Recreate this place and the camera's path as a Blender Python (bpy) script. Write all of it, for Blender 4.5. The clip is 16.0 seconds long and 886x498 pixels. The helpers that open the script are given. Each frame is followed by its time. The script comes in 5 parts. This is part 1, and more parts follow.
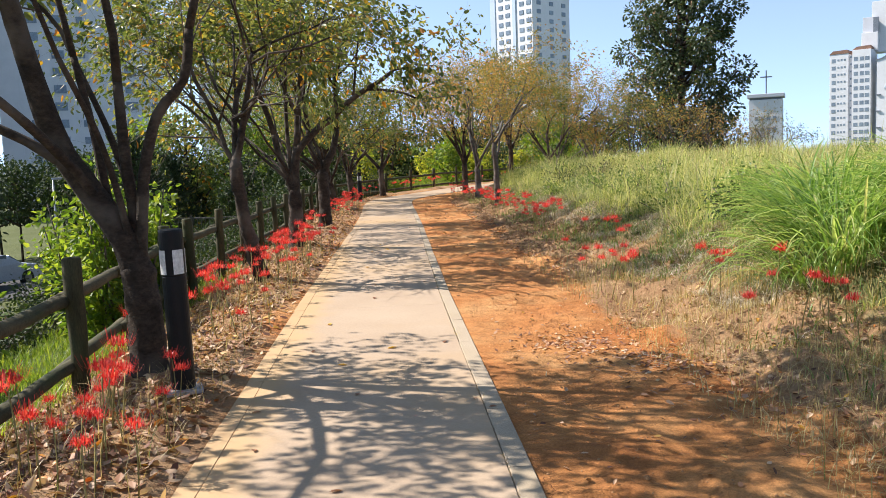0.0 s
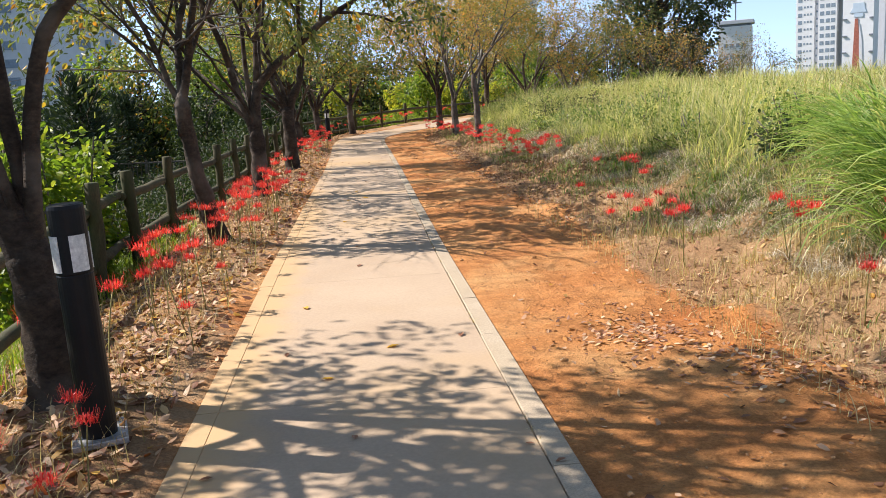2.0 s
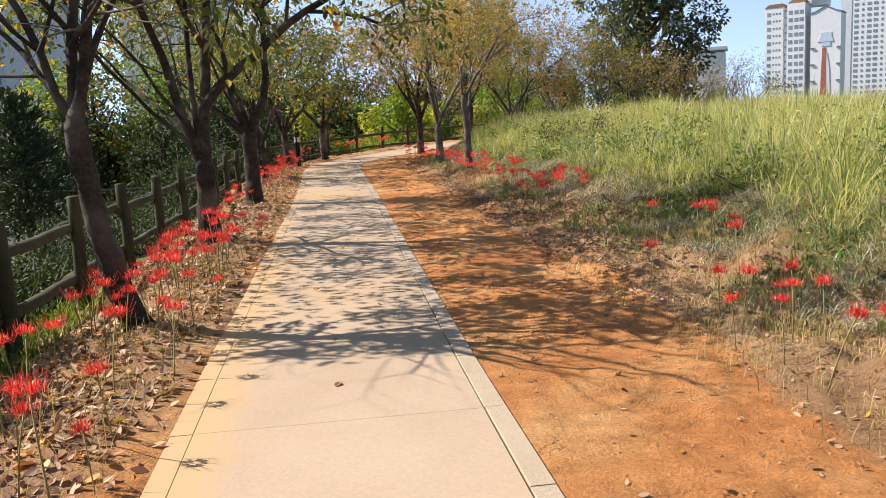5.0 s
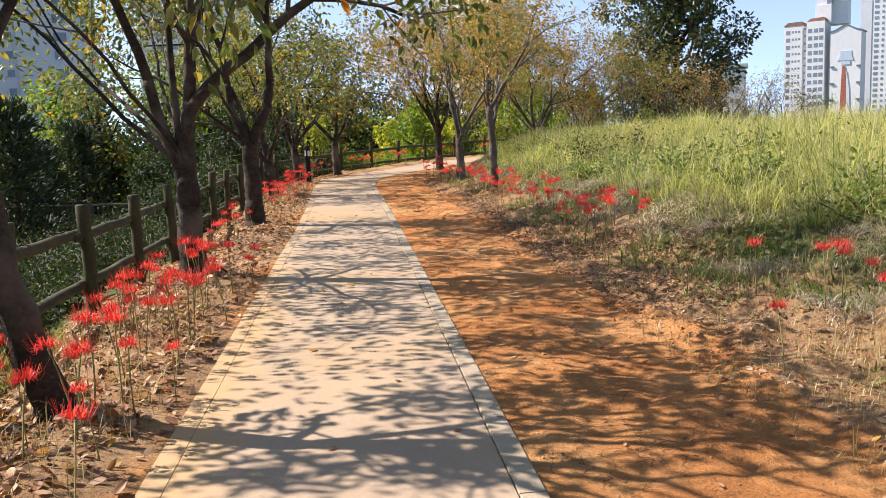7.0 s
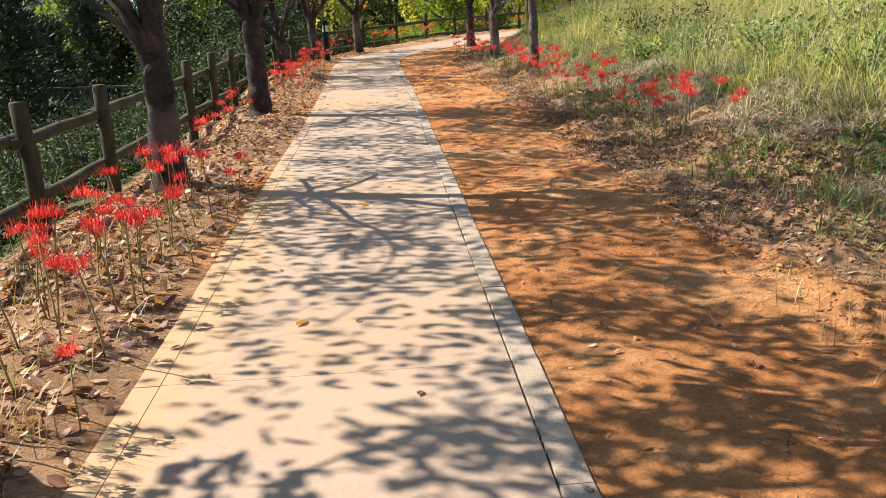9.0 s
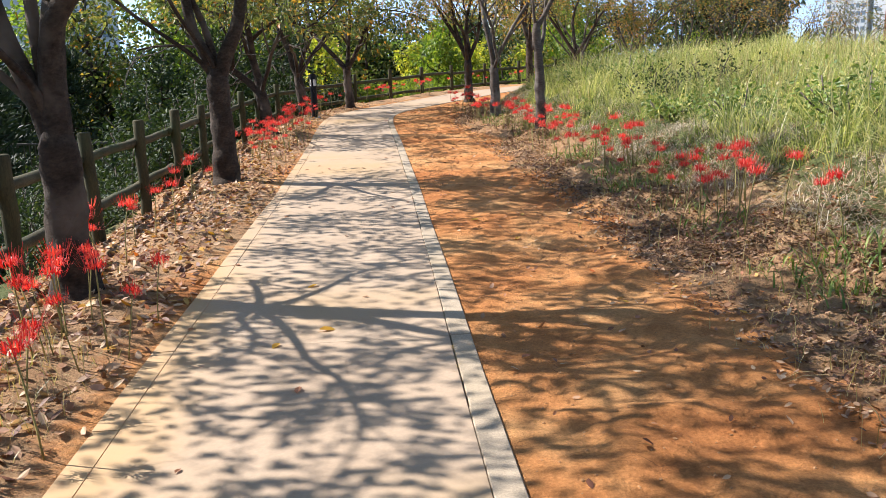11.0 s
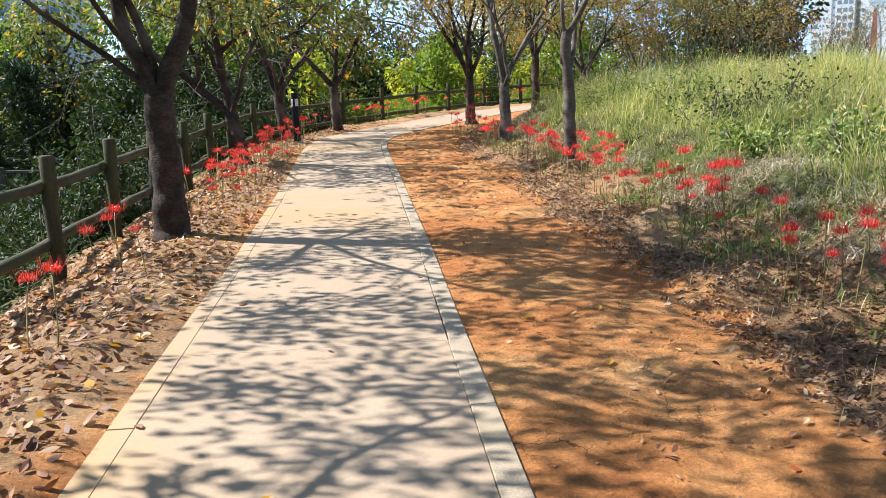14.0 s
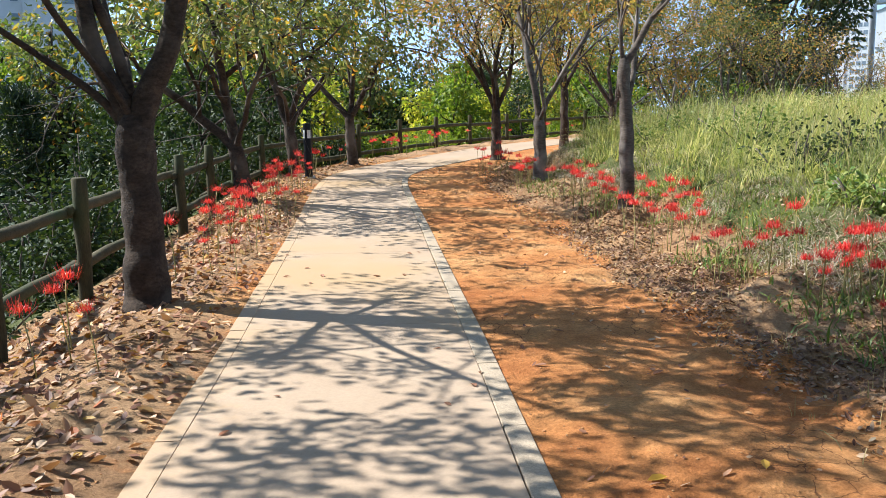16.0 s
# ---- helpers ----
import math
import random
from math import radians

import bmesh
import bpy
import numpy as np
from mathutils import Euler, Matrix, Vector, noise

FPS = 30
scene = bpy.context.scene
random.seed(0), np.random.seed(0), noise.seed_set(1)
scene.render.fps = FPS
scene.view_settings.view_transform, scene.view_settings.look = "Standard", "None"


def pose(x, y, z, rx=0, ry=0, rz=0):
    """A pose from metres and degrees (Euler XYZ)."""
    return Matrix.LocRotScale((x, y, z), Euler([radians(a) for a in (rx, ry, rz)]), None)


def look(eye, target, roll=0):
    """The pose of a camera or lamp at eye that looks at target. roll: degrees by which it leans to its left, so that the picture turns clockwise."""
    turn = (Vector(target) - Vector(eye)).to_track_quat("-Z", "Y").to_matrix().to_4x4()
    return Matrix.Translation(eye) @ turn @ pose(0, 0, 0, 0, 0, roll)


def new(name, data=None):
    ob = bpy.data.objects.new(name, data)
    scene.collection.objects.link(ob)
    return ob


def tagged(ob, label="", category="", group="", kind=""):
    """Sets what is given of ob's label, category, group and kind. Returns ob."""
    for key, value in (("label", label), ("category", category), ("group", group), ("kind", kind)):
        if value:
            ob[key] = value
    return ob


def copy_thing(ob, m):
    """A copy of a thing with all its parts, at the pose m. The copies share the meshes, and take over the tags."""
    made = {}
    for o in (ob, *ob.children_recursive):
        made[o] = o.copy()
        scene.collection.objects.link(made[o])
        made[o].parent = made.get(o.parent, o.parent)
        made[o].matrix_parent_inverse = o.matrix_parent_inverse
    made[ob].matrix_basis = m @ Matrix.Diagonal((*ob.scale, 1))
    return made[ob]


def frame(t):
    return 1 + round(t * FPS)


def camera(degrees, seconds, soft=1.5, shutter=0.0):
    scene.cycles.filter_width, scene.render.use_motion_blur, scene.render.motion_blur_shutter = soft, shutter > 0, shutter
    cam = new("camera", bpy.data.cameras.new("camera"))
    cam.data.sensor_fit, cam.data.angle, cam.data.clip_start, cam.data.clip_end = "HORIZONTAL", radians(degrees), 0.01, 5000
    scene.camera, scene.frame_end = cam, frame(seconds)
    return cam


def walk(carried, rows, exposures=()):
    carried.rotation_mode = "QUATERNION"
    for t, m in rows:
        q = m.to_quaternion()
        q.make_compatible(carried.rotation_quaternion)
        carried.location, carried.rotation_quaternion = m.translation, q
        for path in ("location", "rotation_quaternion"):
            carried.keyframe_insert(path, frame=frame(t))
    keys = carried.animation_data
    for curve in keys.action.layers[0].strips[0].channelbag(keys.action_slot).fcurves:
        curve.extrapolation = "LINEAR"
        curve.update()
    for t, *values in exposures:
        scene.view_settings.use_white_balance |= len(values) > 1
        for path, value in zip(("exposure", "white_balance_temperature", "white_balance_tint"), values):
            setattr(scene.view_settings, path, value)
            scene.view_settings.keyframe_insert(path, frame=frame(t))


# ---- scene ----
cam = camera(55.1, 16.0, soft=0.6)
METRES, EYE, TILT, LEAN, TURN = 15.3, 1.5, 0.0, 0.0, 0.0
ROWS = [
    (0.0, 0.0, 0.0, 0.0, -0.22, -5.72, 2.17),
    (0.5, -0.0052, 0.0281, 0.0006, 0.16, -8.05, 2.23),
    (1.0, -0.0118, 0.0596, 0.0015, -0.53, -8.7, 2.33),
    (1.5, -0.0144, 0.089, -0.0003, -2.02, -9.58, 3.52),
    (2.0, -0.018, 0.1191, 0.0005, -2.52, -10.18, 3.28),
    (2.5, -0.0234, 0.1502, 0.0016, -4.32, -10.49, 2.68),
    (3.0, -0.0258, 0.1797, 0.0002, -4.61, -10.3, 2.58),
    (3.5, -0.031, 0.2109, 0.0001, -4.71, -9.54, 2.42),
    (4.0, -0.0356, 0.245, 0.0012, -4.65, -9.11, 2.6),
    (4.5, -0.0315, 0.2792, 0.001, -4.49, -8.95, 2.7),
    (7.0, -0.0339, 0.4403, -0.0016, -3.38, -7.67, 2.15),
    (7.5, -0.0355, 0.4718, -0.0014, -1.04, -13.48, 2.19),
    (8.0, -0.0362, 0.5058, -0.0014, -1.3, -17.57, 2.06),
    (8.5, -0.0327, 0.5365, -0.0019, -1.49, -17.13, 2.47),
    (9.0, -0.0314, 0.5651, -0.0015, -1.48, -15.86, 2.48),
    (11.5, -0.0273, 0.7239, -0.0022, -1.93, -12.14, 1.71),
    (12.0, -0.03, 0.7557, -0.0033, -1.91, -12.02, 1.08),
    (12.5, -0.0326, 0.7822, -0.0021, -2.14, -12.04, 1.94),
    (13.0, -0.0337, 0.8141, -0.0012, -2.25, -12.06, 2.26),
    (13.5, -0.0386, 0.8459, -0.002, -2.28, -11.68, 1.88),
    (14.0, -0.0416, 0.8749, -0.0029, -2.51, -11.28, 1.96),
    (14.5, -0.0453, 0.9049, -0.0011, -2.38, -10.69, 1.84),
    (15.0, -0.0517, 0.9358, -0.0009, -2.31, -10.39, 1.33),
    (15.5, -0.0546, 0.9639, -0.0027, -2.23, -10.2, 1.31),
    (16.0, -0.0566, 0.9939, -0.0019, -1.74, -9.2, 1.09),
]
walk(cam, [(t, pose(0, 0, EYE, TILT, LEAN, TURN) @ pose(METRES * x, METRES * y, METRES * z, 90 + pitch, roll, yaw)) for t, x, y, z, yaw, pitch, roll in ROWS],
     exposures=[(0.0, 1.27, 6450, 13), (2.0, 1.26, 6550, 14), (4.5, 1.15, 6650, 15), (7.0, 1.27, 6650, 17), (8.0, 1.36, 6600, 18), (9.0, 1.32, 6500, 17), (12.0, 1.42, 6100, 12), (16.0, 1.42, 6000, 9)])

# ---- light ----
SUN_TO = Vector((-0.95, 0.31, 0.0)).normalized()
SUN_EL = 43.0
world = bpy.data.worlds.new("sky")
scene.world = world
world.use_nodes = True
wn = world.node_tree.nodes
sky = wn.new("ShaderNodeTexSky")
sky.sky_type = "NISHITA"
sky.sun_disc = False
sky.sun_elevation = radians(SUN_EL)
sky.sun_rotation = math.atan2(SUN_TO.x, SUN_TO.y)
sky.altitude = 2500
sky.air_density, sky.dust_density, sky.ozone_density = 0.65, 0.0, 1.2
where = wn.new("ShaderNodeTexCoord")
lifted = wn.new("ShaderNodeVectorMath")
lifted.operation = "ADD"
lifted.inputs[1].default_value = (0, 0, 0.13)
level = wn.new("ShaderNodeVectorMath")
level.operation = "NORMALIZE"
world.node_tree.links.new(where.outputs["Generated"], lifted.inputs[0])
world.node_tree.links.new(lifted.outputs[0], level.inputs[0])
world.node_tree.links.new(level.outputs[0], sky.inputs["Vector"])
soften = wn.new("ShaderNodeHueSaturation")
soften.inputs["Hue"].default_value = 0.488
soften.inputs["Saturation"].default_value = 0.8
world.node_tree.links.new(sky.outputs["Color"], soften.inputs["Color"])
world.node_tree.links.new(soften.outputs["Color"], wn["Background"].inputs["Color"])
wn["Background"].inputs["Strength"].default_value = 0.15
sun = new("sun", bpy.data.lights.new("sun", "SUN"))
sun.data.energy, sun.data.angle, sun.data.color = 4.2, radians(0.5), (1.0, 0.955, 0.88)
to_sun = SUN_TO * math.cos(radians(SUN_EL)) + Vector((0, 0, math.sin(radians(SUN_EL))))
sun.matrix_world = look(to_sun * 60, (0, 0, 0))


# ---- materials ----
def nodes_of(name):
    m = bpy.data.materials.new(name)
    m.use_nodes = True
    nt = m.node_tree
    return m, nt, nt.nodes["Principled BSDF"]


def put(nt, kind, **values):
    n = nt.nodes.new(kind)
    for k, v in values.items():
        n.inputs[k].default_value = v
    return n


def ramp(nt, source, stops):
    r = nt.nodes.new("ShaderNodeValToRGB")
    el = r.color_ramp.elements
    while len(el) < len(stops):
        el.new(0.5)
    for e, (p, c) in zip(el, stops):
        e.position, e.color = p, (*c, 1)
    nt.links.new(source, r.inputs["Fac"])
    return r.outputs["Color"]


def mix(nt, a, b, fac, blend="MIX"):
    n = nt.nodes.new("ShaderNodeMix")
    n.data_type, n.blend_type = "RGBA", blend
    for sock, v in ((n.inputs[6], a), (n.inputs[7], b), (n.inputs[0], fac)):
        if isinstance(v, bpy.types.NodeSocket):
            nt.links.new(v, sock)
        else:
            sock.default_value = v if isinstance(v, float) else (*v, 1)
    return n.outputs[2]


def noisy(nt, scale, detail=6.0, rough=0.6, stretch=None):
    tc = nt.nodes.new("ShaderNodeNewGeometry").outputs["Position"]
    if stretch:
        mp = nt.nodes.new("ShaderNodeMapping")
        mp.inputs["Scale"].default_value = stretch
        nt.links.new(tc, mp.inputs["Vector"])
        tc = mp.outputs["Vector"]
    n = put(nt, "ShaderNodeTexNoise", Scale=scale, Detail=detail, Roughness=rough)
    nt.links.new(tc, n.inputs["Vector"])
    return n.outputs["Fac"]


def bump(nt, bsdf, height, strength, distance):
    b = put(nt, "ShaderNodeBump", Strength=strength, Distance=distance)
    nt.links.new(height, b.inputs["Height"])
    nt.links.new(b.outputs["Normal"], bsdf.inputs["Normal"])


def rough_mat(name, low, high, scale, fine, roughness, depth, stain=None, stretch=None, metal=0.0, mottle=0.38, shine=0.3):
    """A surface with a coarse and a fine grain between two colours, and stains."""
    m, nt, p = nodes_of(name)
    coarse = noisy(nt, scale, 5.0, 0.6, stretch)
    grain = noisy(nt, fine, 8.0, 0.7, stretch)
    c = ramp(nt, coarse, [(0.3, low), (0.7, high)])
    dark = ramp(nt, grain, [(0.3, (1 - mottle,) * 3), (0.7, (1 + 0.4 * mottle,) * 3)])
    c = mix(nt, c, dark, 1.0, "MULTIPLY")
    if stain:
        patch = ramp(nt, noisy(nt, scale * 0.37, 4.0, 0.55), [(0.5, (0, 0, 0)), (0.68, (1, 1, 1))])
        c = mix(nt, c, stain, patch)
    nt.links.new(c, p.inputs["Base Color"])
    p.inputs["Roughness"].default_value = roughness
    p.inputs["Metallic"].default_value = metal
    p.inputs["Specular IOR Level"].default_value = shine
    bump(nt, p, grain, 0.6, depth)
    return m


def leaf_mat(name, stops, through_share=0.35, roughness=0.46):
    """Leaves or petals: a colour drawn for every leaf, and light that comes through."""
    m, nt, p = nodes_of(name)
    geo = nt.nodes.new("ShaderNodeNewGeometry")
    c = ramp(nt, geo.outputs["Random Per Island"], stops)
    c = mix(nt, c, ramp(nt, noisy(nt, 1.3, 3.0), [(0.3, (0.7, 0.72, 0.65)), (0.7, (1.25, 1.2, 1.1))]), 1.0, "MULTIPLY")
    nt.links.new(c, p.inputs["Base Color"])
    p.inputs["Roughness"].default_value = roughness
    p.inputs["Specular IOR Level"].default_value = 0.4
    tr = nt.nodes.new("ShaderNodeBsdfTranslucent")
    nt.links.new(mix(nt, c, (1.3, 1.25, 0.7), 1.0, "MULTIPLY"), tr.inputs["Color"])
    ms = put(nt, "ShaderNodeMixShader", Fac=through_share)
    nt.links.new(p.outputs[0], ms.inputs[1])
    nt.links.new(tr.outputs[0], ms.inputs[2])
    nt.links.new(ms.outputs[0], nt.nodes["Material Output"].inputs["Surface"])
    return m


M_SLAB = rough_mat("path_concrete", (0.375, 0.272, 0.182), (0.43, 0.322, 0.222), 0.8, 45.0, 0.85, 0.001, (0.40, 0.27, 0.145), mottle=0.14)
M_KERB = rough_mat("kerb_stone", (0.385, 0.30, 0.205), (0.45, 0.36, 0.255), 2.0, 90.0, 0.85, 0.002, (0.36, 0.28, 0.18))
M_BARK = rough_mat("cherry_bark", (0.026, 0.017, 0.011), (0.08, 0.054, 0.036), 5.0, 26.0, 0.92, 0.028, (0.13, 0.10, 0.075), (1, 1, 1.6), mottle=0.7)
M_PALE = rough_mat("pale_bark", (0.065, 0.05, 0.038), (0.15, 0.12, 0.095), 5.0, 26.0, 0.9, 0.016, (0.24, 0.215, 0.185), (1, 1, 2.5), mottle=0.6)
M_TWIG = rough_mat("twig_bark", (0.085, 0.065, 0.05), (0.19, 0.155, 0.125), 6.0, 40.0, 0.9, 0.003)
M_WOOD = rough_mat("weathered_fence_timber", (0.042, 0.038, 0.018), (0.125, 0.105, 0.055), 3.0, 40.0, 0.85, 0.006, (0.045, 0.06, 0.022), (6, 1, 1), mottle=0.55)
M_POST = rough_mat("weathered_post_timber", (0.035, 0.032, 0.013), (0.095, 0.08, 0.034), 3.0, 40.0, 0.85, 0.006, (0.045, 0.06, 0.022), (4, 4, 0.7), mottle=0.55)
M_BLACK = rough_mat("black_powder_coat", (0.004, 0.004, 0.005), (0.008, 0.0075, 0.0075), 3.0, 50.0, 0.5, 0.0005, (0.012, 0.011, 0.010), shine=0.22)
M_LENS = rough_mat("milky_lamp_glass", (0.62, 0.60, 0.55), (0.72, 0.70, 0.66), 6.0, 40.0, 0.35, 0.0005)
M_RAIL = rough_mat("dull_brown_metal", (0.09, 0.075, 0.06), (0.16, 0.14, 0.12), 6.0, 60.0, 0.6, 0.001)
M_STEEL = rough_mat("galvanised_steel", (0.35, 0.35, 0.35), (0.5, 0.5, 0.5), 8.0, 80.0, 0.5, 0.001, None, None, 0.7)
M_LEAF = leaf_mat("cherry_leaves", [(0.0, (0.06, 0.095, 0.026)), (0.45, (0.13, 0.165, 0.05)), (0.84, (0.25, 0.24, 0.085)), (0.95, (0.46, 0.30, 0.04)), (1.0, (0.44, 0.16, 0.03))], 0.5)
M_LEAF_RUST = leaf_mat("turning_leaves", [(0.0, (0.15, 0.16, 0.045)), (0.5, (0.31, 0.25, 0.08)), (0.8, (0.44, 0.27, 0.09)), (1.0, (0.48, 0.21, 0.06))], 0.48)
M_LEAF_DARK = leaf_mat("dark_leaves", [(0.0, (0.016, 0.033, 0.009)), (0.7, (0.035, 0.062, 0.017)), (1.0, (0.08, 0.105, 0.03))], 0.25, 0.66)
M_LEAF_FRESH = leaf_mat("fresh_leaves", [(0.0, (0.09, 0.17, 0.02)), (0.6, (0.18, 0.27, 0.03)), (1.0, (0.30, 0.35, 0.05))], 0.55)
M_LEAF_YELLOW = leaf_mat("yellow_green_leaves", [(0.0, (0.17, 0.25, 0.03)), (0.6, (0.37, 0.41, 0.05)), (1.0, (0.58, 0.50, 0.07))], 0.58)
M_PINE = leaf_mat("pine_needles", [(0.0, (0.014, 0.03, 0.011)), (0.7, (0.027, 0.048, 0.016)), (1.0, (0.055, 0.075, 0.025))], 0.15, 0.6)
M_POPLAR = leaf_mat("poplar_leaves", [(0.0, (0.035, 0.055, 0.02)), (0.7, (0.07, 0.10, 0.035)), (0.93, (0.12, 0.14, 0.05)), (1.0, (0.2, 0.1, 0.04))], 0.25, 0.4)
M_GRASS = leaf_mat("tall_grass", [(0.0, (0.08, 0.13, 0.032)), (0.25, (0.25, 0.31, 0.095)), (0.6, (0.46, 0.48, 0.21)), (0.88, (0.63, 0.58, 0.34)), (1.0, (0.68, 0.62, 0.45))], 0.54)
M_TUFT = leaf_mat("silver_grass", [(0.0, (0.08, 0.17, 0.035)), (0.5, (0.22, 0.35, 0.085)), (0.9, (0.40, 0.50, 0.20)), (1.0, (0.52, 0.48, 0.26))], 0.45, 0.32)
M_STRAW = leaf_mat("dry_grass", [(0.0, (0.22, 0.15, 0.065)), (0.5, (0.48, 0.37, 0.17)), (0.85, (0.60, 0.48, 0.27)), (1.0, (0.19, 0.23, 0.07))], 0.3)
M_DEAD = leaf_mat("dead_stems", [(0.0, (0.12, 0.085, 0.06)), (0.5, (0.36, 0.29, 0.22)), (1.0, (0.68, 0.61, 0.53))], 0.2, 0.7)
M_WEED = leaf_mat("low_weeds", [(0.0, (0.08, 0.145, 0.028)), (0.6, (0.165, 0.245, 0.05)), (1.0, (0.29, 0.32, 0.10))], 0.3)
M_LITTER = leaf_mat("fallen_leaves", [(0.0, (0.11, 0.045, 0.026)), (0.25, (0.25, 0.11, 0.06)), (0.55, (0.42, 0.235, 0.14)), (0.9, (0.62, 0.45, 0.31)), (0.97, (0.55, 0.30, 0.04)), (1.0, (0.5, 0.12, 0.03))], 0.2, 0.6)
M_CRISP = leaf_mat("crisp_leaves", [(0.0, (0.11, 0.05, 0.028)), (0.6, (0.22, 0.115, 0.06)), (0.92, (0.33, 0.20, 0.12)), (1.0, (0.5, 0.38, 0.26))], 0.12, 0.6)
M_PETAL = leaf_mat("lily_petals", [(0.0, (0.56, 0.02, 0.025)), (0.6, (0.74, 0.06, 0.055)), (1.0, (0.80, 0.19, 0.17))], 0.35)
M_STEM = rough_mat("lily_stems", (0.20, 0.185, 0.06), (0.36, 0.30, 0.11), 8.0, 40.0, 0.6, 0.001)
M_CRUMB = rough_mat("clay_crumbs", (0.34, 0.15, 0.055), (0.56, 0.31, 0.14), 30.0, 120.0, 0.95, 0.001)
M_YLEAF = leaf_mat("yellow_leaf", [(0.0, (0.50, 0.28, 0.03)), (0.6, (0.6, 0.36, 0.05)), (1.0, (0.55, 0.20, 0.03))], 0.25)
M_WALL_W = rough_mat("white_tower_paint", (0.60, 0.60, 0.61), (0.67, 0.665, 0.665), 0.05, 0.6, 0.8, 0.01, mottle=0.08)
M_WALL_B = rough_mat("blue_grey_tower_paint", (0.40, 0.48, 0.56), (0.46, 0.54, 0.62), 0.05, 0.6, 0.8, 0.01, mottle=0.08)
M_WALL_G = rough_mat("grey_tower_paint", (0.50, 0.50, 0.53), (0.58, 0.58, 0.61), 0.05, 0.6, 0.8, 0.01, mottle=0.08)
M_RUST = rough_mat("red_brown_panel", (0.30, 0.09, 0.06), (0.38, 0.13, 0.09), 0.1, 1.0, 0.8, 0.01)
M_ROOF = rough_mat("roof_tile", (0.22, 0.12, 0.08), (0.30, 0.17, 0.12), 0.2, 2.0, 0.8, 0.01)
M_DARK = rough_mat("dark_panel", (0.14, 0.16, 0.19), (0.19, 0.21, 0.24), 0.2, 2.0, 0.6, 0.01)
M_GLASS = rough_mat("tower_window_glass", (0.16, 0.20, 0.25), (0.26, 0.32, 0.37), 0.3, 3.0, 0.15, 0.001)
M_CAR = rough_mat("pale_car_paint", (0.62, 0.66, 0.72), (0.66, 0.70, 0.76), 2.0, 30.0, 0.25, 0.0002)
M_TYRE = rough_mat("tyre_rubber", (0.02, 0.02, 0.02), (0.04, 0.04, 0.04), 5.0, 60.0, 0.8, 0.002)


